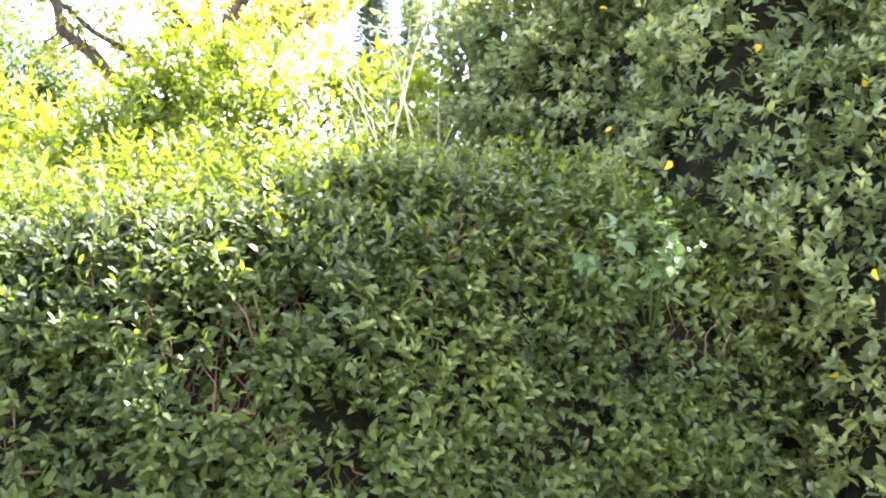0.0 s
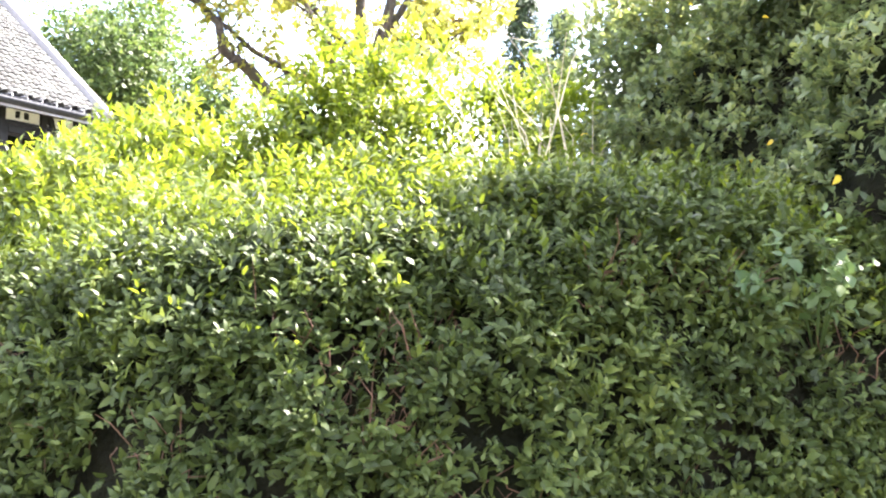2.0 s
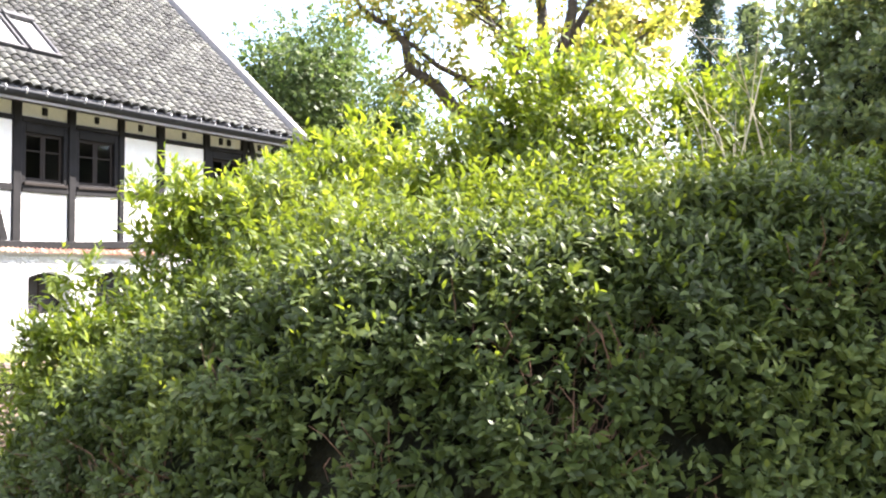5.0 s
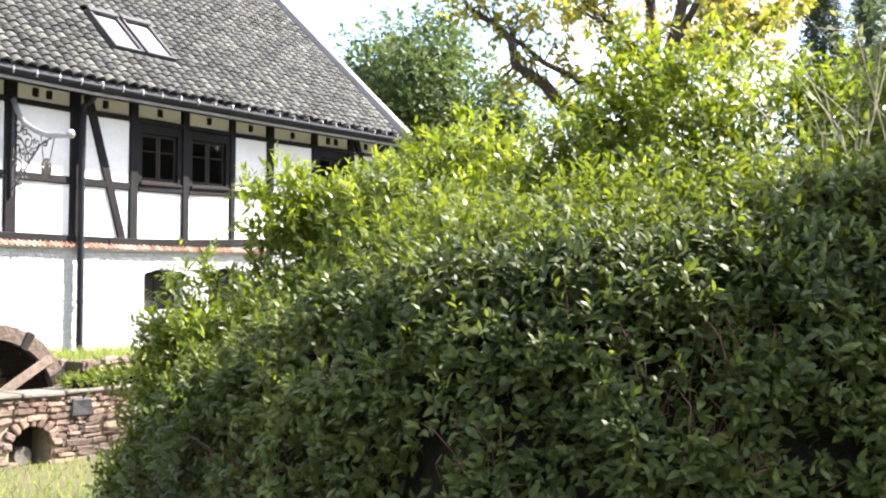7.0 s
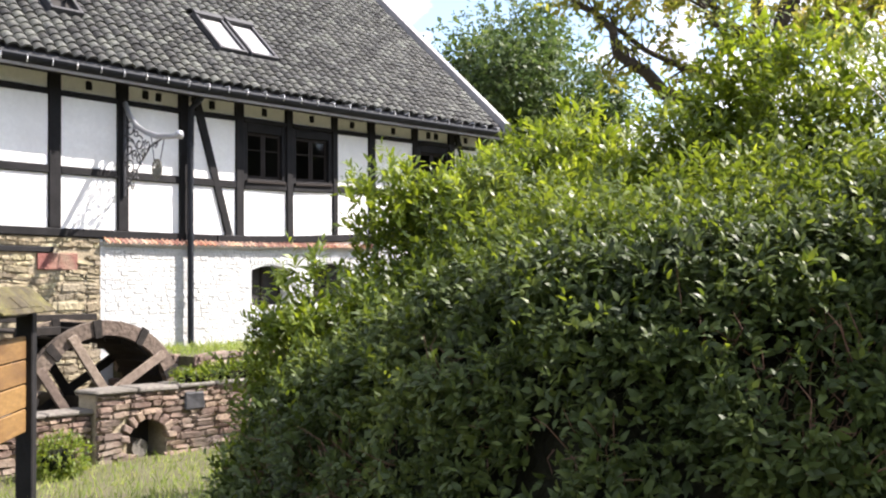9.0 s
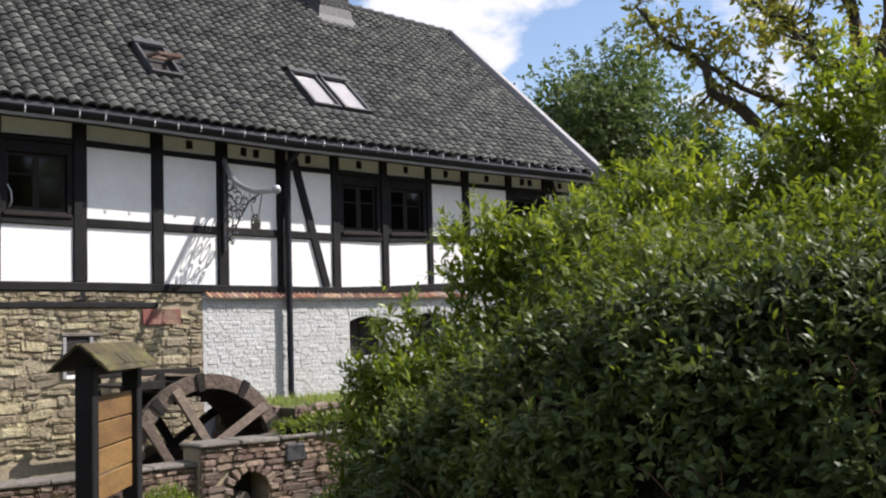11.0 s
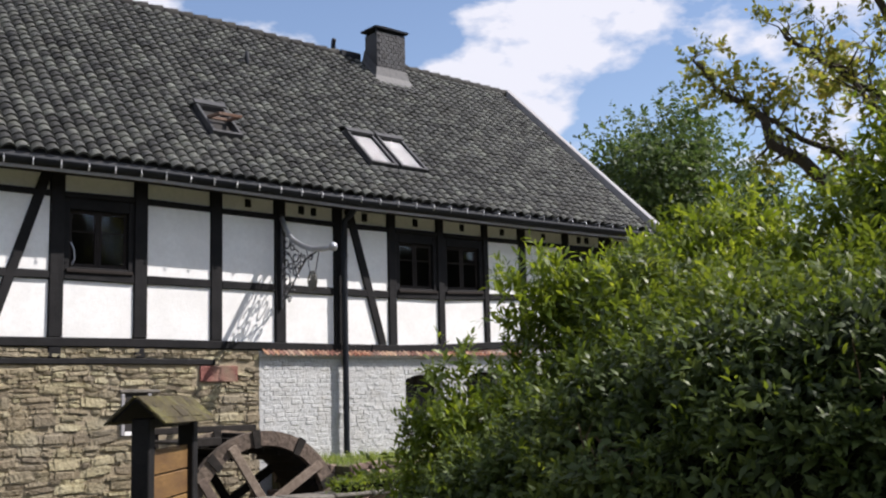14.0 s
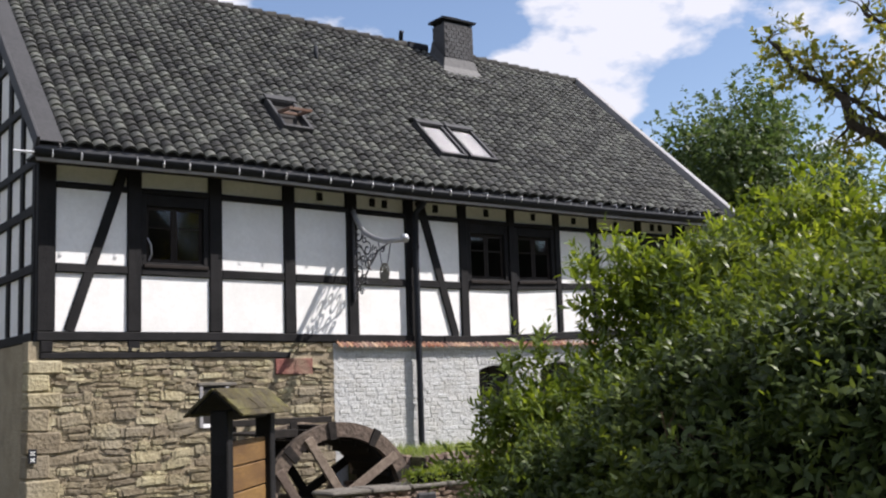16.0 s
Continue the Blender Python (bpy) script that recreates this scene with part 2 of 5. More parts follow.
M_YELLOW = leaf_material("yellowed_leaf", (0.35, 0.25, 0.02), (0.5, 0.38, 0.03), (0.6, 0.45, 0.05), 0.5, 0.35, 0.3)


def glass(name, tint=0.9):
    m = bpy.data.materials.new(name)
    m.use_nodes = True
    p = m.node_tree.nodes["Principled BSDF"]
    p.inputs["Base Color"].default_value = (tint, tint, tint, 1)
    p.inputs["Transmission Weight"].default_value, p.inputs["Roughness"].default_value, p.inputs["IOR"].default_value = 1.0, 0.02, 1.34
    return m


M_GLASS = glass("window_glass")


# ---- mesh helpers ----
def empty(name, label, category, group="", at=(0, 0, 0)):
    ob = new(name)
    ob.location = at
    return tagged(ob, label, category, group)


def part(name, bm, mat, parent=None, label="", smooth=False):
    me = bpy.data.meshes.new(name)
    bm.to_mesh(me)
    bm.free()
    me.materials.append(mat)
    if smooth:
        me.shade_smooth()
    return child(name, me, parent, label)


def child(name, me, parent=None, label="", m=None):
    ob = new(name, me)
    if m is not None:
        ob.matrix_basis = m
    if parent is not None:
        ob.parent = parent
        base = parent.location if parent.parent is None else Vector((0, 0, 0))
        ob.matrix_parent_inverse = Matrix.Translation(-base)
    return tagged(ob, label) if label else ob


def box(x0, x1, y0, y1, z0, z1, bev=0.0, jit=0.0, bm=None, seg=1):
    own = bm is None
    b = bmesh.new()
    bmesh.ops.create_cube(b, size=1, matrix=Matrix.LocRotScale(((x0 + x1) / 2, (y0 + y1) / 2, (z0 + z1) / 2), None, (x1 - x0, y1 - y0, z1 - z0)))
    if jit:
        for v in b.verts:
            v.co += Vector((random.uniform(-jit, jit), random.uniform(-jit, jit), random.uniform(-jit, jit)))
    if bev:
        bmesh.ops.bevel(b, geom=b.edges[:], offset=bev, segments=seg, affect="EDGES", profile=0.6)
    if own:
        return b
    me = bpy.data.meshes.new("tmp")
    b.to_mesh(me)
    b.free()
    bm.from_mesh(me)
    bpy.data.meshes.remove(me)
    return bm


def bar(p, q, w, h, up=(0, 0, 1), bev=0.01, bm=None):
    """A squared beam from p to q; w across, h along up."""
    p, q = Vector(p), Vector(q)
    d = (q - p).normalized()
    s = d.cross(Vector(up)).normalized()
    u = s.cross(d)
    b = bm or bmesh.new()
    made = bmesh.ops.create_cube(b, size=1)["verts"]
    m = Matrix((s * w, d * (q - p).length, u * h)).transposed().to_4x4()
    m.translation = (p + q) / 2
    bmesh.ops.transform(b, matrix=m, verts=made)
    if bev and bm is None:
        bmesh.ops.bevel(b, geom=b.edges[:], offset=bev, segments=1, affect="EDGES")
    return b


def tube(points, radii, sides=8, bm=None, closed_ends=True):
    """A tapered tube along points."""
    b = bm or bmesh.new()
    pts = [Vector(p) for p in points]
    if not hasattr(radii, "__len__"):
        radii = [radii] * len(pts)
    rings, ref = [], Vector((0.13, 0.37, 0.92))
    for i, p in enumerate(pts):
        d = (pts[min(i + 1, len(pts) - 1)] - pts[max(i - 1, 0)])
        d = d.normalized() if d.length > 1e-9 else Vector((0, 0, 1))
        s = d.cross(ref)
        s = s.normalized() if s.length > 0.05 else d.cross(Vector((1, 0, 0))).normalized()
        u = d.cross(s)
        rings.append([b.verts.new(p + (s * math.cos(2 * math.pi * k / sides) + u * math.sin(2 * math.pi * k / sides)) * radii[i]) for k in range(sides)])
    for r0, r1 in zip(rings, rings[1:]):
        for k in range(sides):
            b.faces.new((r0[k], r0[(k + 1) % sides], r1[(k + 1) % sides], r1[k]))
    if closed_ends:
        b.faces.new(rings[0][::-1])
        b.faces.new(rings[-1])
    return b


# ---- foliage ----
def leaf_mesh(name, pos, axis, normal, length, width, mat, fine=True):
    """One mesh of many folded, pointed leaves: base points, long axes, face normals, sizes."""
    n = len(pos)
    axis = axis / np.linalg.norm(axis, axis=1, keepdims=True)
    side = np.cross(axis, normal)
    side /= np.linalg.norm(side, axis=1, keepdims=True) + 1e-9
    nor = np.cross(side, axis)
    if fine:   # along, across, lift
        shape = np.array([(0, 0, 0), (.28, -.46, .10), (.28, 0, 0), (.28, .46, .10), (.66, -.40, .07), (.66, 0, -.03), (.66, .40, .07), (1, 0, -.12)])
        faces = [(0, 2, 1), (0, 3, 2), (1, 2, 5, 4), (2, 3, 6, 5), (4, 5, 7), (5, 6, 7)]
    elif fine is None:   # small or far leaves
        shape = np.array([(0, 0, 0), (.42, -.5, .05), (.42, .5, .05), (1, 0, -.1)])
        faces = [(0, 2, 1), (1, 2, 3)]
    else:
        shape = np.array([(0, 0, 0), (.3, -.46, .05), (.3, .46, .05), (.66, -.34, .03), (.66, .34, .03), (1, 0, -.12)])
        faces = [(0, 2, 1), (1, 2, 4, 3), (3, 4, 5)]
    k = len(shape)
    L, W = length[:, None, None], width[:, None, None]
    v = pos[:, None, :] + axis[:, None, :] * shape[None, :, :1] * L + side[:, None, :] * shape[None, :, 1:2] * W + nor[:, None, :] * shape[None, :, 2:] * L
    loops = np.concatenate([np.array(f) for f in faces])
    sizes = np.array([len(f) for f in faces])
    me = bpy.data.meshes.new(name)
    me.vertices.add(n * k)
    me.vertices.foreach_set("co", v.astype(np.float32).ravel())
    me.loops.add(n * len(loops))
    me.loops.foreach_set("vertex_index", (loops[None, :] + np.arange(n)[:, None] * k).astype(np.int32).ravel())
    tot = np.tile(sizes, n)
    me.polygons.add(len(tot))
    me.polygons.foreach_set("loop_start", np.concatenate([[0], np.cumsum(tot)[:-1]]).astype(np.int32))
    me.update(calc_edges=True)
    me.materials.append(mat)
    return me


def sprigs(rng, base, out, per, reach, length, width, droop=0.25, spread=0.9, lift=0.7):
    """Leaves set round short shoots that start at base and grow along out."""
    n = len(base)
    out = out / np.linalg.norm(out, axis=1, keepdims=True)
    t = np.tile(np.linspace(0.15, 1.0, per), n)
    b = np.repeat(base, per, 0)
    o = np.repeat(out, per, 0)
    r = np.repeat(rng.uniform(0.6, 1.3, n) * reach, per)
    pos = b + o * (t * r)[:, None]
    rnd = rng.normal(size=pos.shape)
    perp = rnd - o * (rnd * o).sum(1, keepdims=True)
    perp /= np.linalg.norm(perp, axis=1, keepdims=True)
    ax = o * (0.35 + 0.75 * t)[:, None] + perp * spread
    ax[:, 2] -= droop * rng.uniform(0, 1, len(ax))
    nor = o * (1.4 - lift) + np.array([0, 0, lift]) + rng.normal(size=pos.shape) * 0.35
    s = rng.uniform(0.65, 1.25, len(pos)) * (1.15 - 0.45 * t)
    return pos, ax, nor, length * s, width * s * rng.uniform(0.85, 1.15, len(pos))


def blob_points(rng, blobs, n, lump=0.16, freq=1.3, zmin=-9.0, keep=0.93, boxy=2.0, clump=-9.0):
    """Points on the outside of a union of ellipsoids, pushed in and out in lumps; with outward directions."""
    c = np.array([b[:3] for b in blobs], float)
    r = np.array([b[3:6] for b in blobs], float)
    area = r[:, 0] * r[:, 2] + r[:, 1] * r[:, 2] + r[:, 0] * r[:, 1]
    i = rng.choice(len(blobs), int(n * 11), p=area / area.sum())
    d = rng.normal(size=(len(i), 3))
    d /= np.linalg.norm(d, axis=1, keepdims=True)
    even = rng.uniform(size=len(i)) < np.linalg.norm(d / r[i], axis=1) * r[i].min(1)   # same density on flanks and tops
    i, d = i[even][:int(n * 4.2)], d[even][:int(n * 4.2)]
    flat = np.hypot(d[:, 0], d[:, 1])
    d = d / ((flat ** boxy + np.abs(d[:, 2]) ** boxy) ** (1 / boxy))[:, None]
    flat = np.hypot(d[:, 0], d[:, 1])
    p = c[i] + d * r[i]
    nor = np.stack([d[:, 0] * flat ** (boxy - 2), d[:, 1] * flat ** (boxy - 2), np.sign(d[:, 2]) * np.abs(d[:, 2]) ** (boxy - 1)], 1) / r[i]
    nor /= np.linalg.norm(nor, axis=1, keepdims=True)
    lumps = np.array([noise.noise(Vector(q * freq)) + 0.5 * noise.noise(Vector(q * freq * 2.7)) for q in p])
    p = p + nor * (lumps * lump * 1.6 - np.abs(rng.normal(size=len(p))) * lump * 0.55)[:, None]
    ok = (p[:, 2] > zmin) & ((lumps > clump + 0.12 * rng.normal(size=len(p))) | (rng.uniform(size=len(p)) < 0.25))
    for k in range(len(blobs)):
        e = (p - c[k]) / (r[k] * keep)
        inside = np.hypot(e[:, 0], e[:, 1]) ** boxy + np.abs(e[:, 2]) ** boxy < (1 - 1.2 * lump / r[k].min())
        ok &= ~(inside & (i != k))
    p, nor, lumps = p[ok][:n], nor[ok][:n], lumps[ok][:n]
    return p, nor, lumps


def core(blobs, shrink, zmin, boxy=2.0):
    """Lumpy closed solids; their near-black colour stands for the shade inside a shrub."""
    b = bmesh.new()
    for x, y, z, rx, ry, rz in blobs:
        v = bmesh.ops.create_icosphere(b, subdivisions=3, radius=1)["verts"]
        for q in v:
            f = math.hypot(q.co.x, q.co.y)
            k = shrink / (f ** boxy + abs(q.co.z) ** boxy) ** (1 / boxy) * (1 + 0.16 * noise.noise(Vector((q.co.x * 2 + x, q.co.y * 2 + y, q.co.z * 2 + z))))
            q.co = Vector((x + q.co.x * rx * k, y + q.co.y * ry * k, max(z + q.co.z * rz * k, zmin)))
    return b


def shrub(name, label, category, blobs, n, length, width, mat, zmin, seed, per=6, reach=0.14, up=0.35, lump=0.16, twig=None, ntwig=0, group="", fine=True, shrink=0.80, freq=1.3, boxy=2.0, crest=0, lift=0.7, clump=-9.0, keep=0.93, bare=0.0):
    rng = np.random.default_rng(seed)
    ob = empty(name, label, category, group, at=(blobs[0][0], blobs[0][1], zmin))
    p, nor, lumps = blob_points(rng, blobs, n, lump, freq, zmin + 0.03, boxy=boxy, clump=clump, keep=keep)
    thin = np.zeros(len(p), bool)
    if bare:   # patches where the leaves have thinned and the twigs show
        thin = np.array([noise.noise(Vector((q[0] * 1.3, q[1] * 1.3, q[2] * 2.6 + 7))) > 0.2 for q in p]) & (nor[:, 2] < 0.5)
        tp, tn = p[thin], nor[thin]
        ok = ~thin | (rng.uniform(size=len(p)) > bare)
        p, nor = p[ok], nor[ok]
    out = nor * 0.8 + np.array([0, 0, up]) + rng.normal(size=p.shape) * 0.45
    child("foliage", leaf_mesh("foliage", *sprigs(rng, p, out, per, reach, length, width, lift=lift), mat, fine), ob)
    if crest:
        k = nor[:, 2] > 0.3
        cp, cn = p[k][:crest], nor[k][:crest]
        co = cn * 0.5 + np.array([0, 0, 0.9]) + rng.normal(size=cp.shape) * 0.4
        child("crest_foliage", leaf_mesh("crest_foliage", *sprigs(rng, cp, co, 8, 0.17, length * 1.0, width * 0.72), M_MID, False), ob, "pale young shoots along the top")["kind"] = "stuff"
    # solid core paints the gaps between the leaves dark
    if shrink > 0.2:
        part("leaf_core", core(blobs, shrink, zmin, boxy), M_INNERSHADE, ob, "dark solid core coloured for the shade inside", smooth=True)
    if ntwig:
        b = bmesh.new()
        for j in range(ntwig):
            src, way = (tp, tn) if thin.any() and j % 5 else (p, nor)
            i = int(rng.integers(len(src)))
            q = Vector(src[i]) - Vector(way[i]) * (0.03 if src is not p else 0.12)
            d = (Vector(way[i]) * 0.2 + Vector((0, 0, 0.7)) + Vector(rng.normal(size=3)) * 0.45).normalized()
            l = rng.uniform(0.06, 0.17)
            e = q + d * l + Vector(rng.normal(size=3)) * 0.04
            tube([q, (q + e) / 2 + Vector(rng.normal(size=3)) * 0.02, e], [0.0034, 0.0026, 0.0013], 4, b, False)
        tagged(part("twig_growth", b, twig or M_TWIG, ob, "bare reddish brown twigs"), kind="stuff")
    return ob


def limb(rng, bm, p, d, length, r, depth, tips, bend=0.22, fork=3, lift=0.12, leafy=1):
    """A tapering, bending limb that forks; collects the ends of its twigs."""
    pts, rad, q, dd = [p], [r], Vector(p), Vector(d)
    for k in range(4):
        dd = (dd + Vector(rng.normal(size=3)) * bend + Vector((0, 0, lift))).normalized()
        q = q + dd * length / 4
        pts.append(q.copy())
        rad.append(r * (1 - 0.14 * (k + 1)))
        if depth <= leafy:
            tips.append((q.copy(), dd.copy()))
    tube(pts, rad, 8 if r > 0.05 else 5, bm, False)
    if depth > 0:
        for k in range(fork):
            at = pts[-1] if k < 2 else pts[2 + k % 2]
            nd = (dd + Vector(rng.normal(size=3)) * 0.62).normalized()
            limb(rng, bm, at, nd, length * rng.uniform(0.55, 0.8), rad[-1] * (0.75 if k < 2 else 0.5), depth - 1, tips, bend, fork, lift, leafy)


# ---- ground ----
def ground_z(x, y):
    k = min(max((y + 11.5) / 7.0, 0), 1)
    k = k * k * (3 - 2 * k)
    return -0.82 - 0.68 * k


def ground():
    b = bmesh.new()
    xs = [-400, -120, -40, -20] + [i * 0.8 - 12 for i in range(48)] + [32, 50, 120, 400]
    ys = [-400, -120, -45, -30] + [i * 0.7 - 22 for i in range(50)] + [18, 30, 60, 140, 400]
    g = [[b.verts.new((x, y, ground_z(x, y) + (0.05 * noise.noise(Vector((x * 0.6, y * 0.6, 0))) if abs(x) < 30 and abs(y) < 25 else 0))) for x in xs] for y in ys]
    for r0, r1 in zip(g, g[1:]):
        for k in range(len(xs) - 1):
            b.faces.new((r0[k], r0[k + 1], r1[k + 1], r1[k]))
    ob = part("ground", b, M_GROUND, smooth=True)
    tagged(ob, "sloping turf ground falling towards the mill", "ground", kind="structure")
    rng = np.random.default_rng(5)
    n = 14000
    x, y = rng.uniform(-3.5, 5.2, n), rng.uniform(-11.5, -3.45, n)
    z = np.array([ground_z(a, c) for a, c in zip(x, y)]) - 0.02
    pos = np.stack([x, y, z], 1)
    ax = rng.normal(size=(n, 3)) * 0.35 + np.array([0, 0, 1.0])
    g2 = new("grass", leaf_mesh("grass", pos, ax, rng.normal(size=(n, 3)), rng.uniform(0.07, 0.2, n), rng.uniform(0.008, 0.014, n), M_GRASS, None))
    tagged(g2, "sunlit tufts of uncut grass", "grass", kind="stuff")


ground()

# ---- the mill house ----
XL, XR, DEPTH = -0.12, 14.42, 8.6
EAVE_Y, EAVE_Z, RIDGE_Y, RIDGE_Z = -0.55, 4.30, 4.30, 8.72
SLOPE = math.atan2(RIDGE_Z - EAVE_Z, RIDGE_Y - EAVE_Y)
SLOPE_LEN = math.hypot(RIDGE_Z - EAVE_Z, RIDGE_Y - EAVE_Y)
house = empty("mill_house", "half-timbered mill house with white panels over stone and brick", "house", at=(7, 4, -1.6))


def timber(x0, x1, z0, z1, name="timber_post", y0=-0.012, y1=0.16, jit=0.008):
    part(name, box(x0, x1, y0, y1, z0, z1, 0.012, jit), M_TIMBER, house)


def timber_bar(p, q, w, name="timber_brace"):
    part(name, bar((p[0], 0.07, p[1]), (q[0], 0.07, q[1]), w, 0.17, up=(0, 1, 0), bev=0.012), M_TIMBER, house)


def panel(x0, x1, z0, z1, mat=None, y=0.028):
    b = box(x0, x1, y, 0.15, z0, z1, 0.006)
    part("plaster_panel", b, mat or M_PLASTER, house)


POSTS = [(-0.12, 0.14), (1.20, 1.41), (2.52, 2.73), (3.83, 4.03), (5.03, 5.23), (6.23, 6.42), (7.43, 7.61), (8.60, 8.76), (9.77, 9.90), (10.75, 10.93), (12.05, 12.22), (13.20, 13.38), (14.20, 14.42)]
Z_SILL0, Z_SILL1, Z_RAIL0, Z_RAIL1, Z_HEAD0, Z_HEAD1, Z_PLATE = 1.61, 1.745, 2.60, 2.73, 3.83, 3.92, 4.17
WINDOWS = {1: "w", 6: "w", 7: "w", 10: "w"}


def facade():
    for a, c in POSTS:
        timber(a, c, Z_SILL1 + 0.002, Z_PLATE, y0=-0.014)
    timber(XL, 7.0, Z_SILL0, Z_SILL1, "timber_sill", y0=-0.03)
    timber(7.002, XR, Z_SILL0, Z_SILL1, "timber_sill", y0=-0.03)
    timber(XL, XR, Z_PLATE + 0.002, 4.36, "wall_plate", y0=-0.02)
    timber(XL + 0.05, 3.9, 1.345, 1.44, "timber_ledge", y0=-0.025)
    for x in (0.02, 1.3, 2.62):
        timber(x - 0.09, x + 0.09, 1.442, 1.608, "post_stub", y0=-0.022)
    for i in range(len(POSTS) - 1):
        x0, x1 = POSTS[i][1] + 0.002, POSTS[i + 1][0] - 0.002
        timber(x0, x1, Z_RAIL0, Z_RAIL1, "timber_rail")
        timber(x0, x1, Z_HEAD0, Z_HEAD1, "head_rail")
        panel(x0, x1, Z_SILL1, Z_RAIL0)
        panel(x0, x1, Z_HEAD1, Z_PLATE, M_CREAM, 0.05)
        if i not in WINDOWS:
            panel(x0, x1, Z_RAIL1, Z_HEAD0)
        # joist ends and vents in the frieze
        for k in ((0.5,) if i not in (4, 10) else (0.35, 0.6)):
            if i >= 3:
                xm = x0 + (x1 - x0) * k
                part("joist_end", box(xm - 0.05, xm + 0.05, 0.01, 0.12, 3.99, 4.13, 0.01, 0.008), M_TIMBER, house)
    timber_bar((0.34, Z_SILL1), (1.14, Z_PLATE), 0.15)
    timber_bar((7.28, Z_SILL1), (6.56, Z_PLATE), 0.16)
    timber_bar((13.46, Z_PLATE), (13.92, Z_RAIL1), 0.15)


def window_unit(x0, x1, z0, z1, leaves, curtain=False):
    """A dark timber window set into its bay: frame, sashes with bars, panes and a near-black lining that paints the
    unlit room.
    """
    w = part("window", box(x0, x1, 0.16, 0.2, z0, z0 + 0.05), M_SASH, house)
    b = bmesh.new()
    for s in ((x0, x0 + 0.09, z0, z1), (x1 - 0.09, x1, z0, z1), (x0 + 0.09, x1 - 0.09, z1 - 0.17, z1), (x0 + 0.09, x1 - 0.09, z0, z0 + 0.07)):
        box(s[0], s[1], 0.02, 0.15, s[2], s[3], 0.008, bm=b)
    part("frame", b, M_TIMBER, w)
    b = box(x0 + 0.03, x1 - 0.03, -0.04, 0.02, z0 - 0.02, z0 + 0.035, 0.008)
    part("sill", b, M_SASH, w)
    a0, a1, c0, c1 = x0 + 0.092, x1 - 0.092, z0 + 0.072, z1 - 0.172
    step = (a1 - a0) / leaves
    for k in range(leaves):
        u0, u1 = a0 + step * k + 0.002, a0 + step * (k + 1) - 0.002
        b = bmesh.new()
        for s in ((u0, u0 + 0.05, c0, c1), (u1 - 0.05, u1, c0, c1), (u0 + 0.05, u1 - 0.05, c1 - 0.05, c1), (u0 + 0.05, u1 - 0.05, c0, c0 + 0.06), (u0 + 0.05, u1 - 0.05, (c0 + c1) / 2 + 0.1, (c0 + c1) / 2 + 0.125)):
            box(s[0], s[1], 0.085, 0.13, s[2], s[3], 0.004, bm=b)
        part("sash", b, M_SASH, w)
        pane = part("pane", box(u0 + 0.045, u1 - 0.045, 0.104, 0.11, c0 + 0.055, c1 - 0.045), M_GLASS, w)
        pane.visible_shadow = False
    # closed box behind the panes, the room's shade in its colour
    b = bmesh.new()
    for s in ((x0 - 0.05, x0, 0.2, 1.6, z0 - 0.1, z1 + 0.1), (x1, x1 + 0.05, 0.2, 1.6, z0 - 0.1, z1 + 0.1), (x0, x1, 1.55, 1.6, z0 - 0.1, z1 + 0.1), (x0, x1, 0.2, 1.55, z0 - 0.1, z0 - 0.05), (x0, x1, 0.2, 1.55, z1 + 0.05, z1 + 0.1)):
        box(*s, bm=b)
    part("room_lining", b, M_ROOMSHADE, w, "near-black lining in place of an unlit room")
    if curtain:
        b = bmesh.new()
        tube([(x0 + 0.14, 0.06, z0 + 0.1), (x0 + 0.18, 0.045, z0 + 0.2), (x0 + 0.17, 0.05, z0 + 0.34), (x0 + 0.12, 0.07, z0 + 0.44)], 0.013, 6, b)
        part("window_stay", b, M_ZINC, w, "bright curved metal stay", smooth=True)


facade()
for i in WINDOWS:
    window_unit(POSTS[i][1] + 0.002, POSTS[i + 1][0] - 0.002, Z_RAIL1 + 0.002, Z_HEAD0 - 0.002, 2, i == 1)


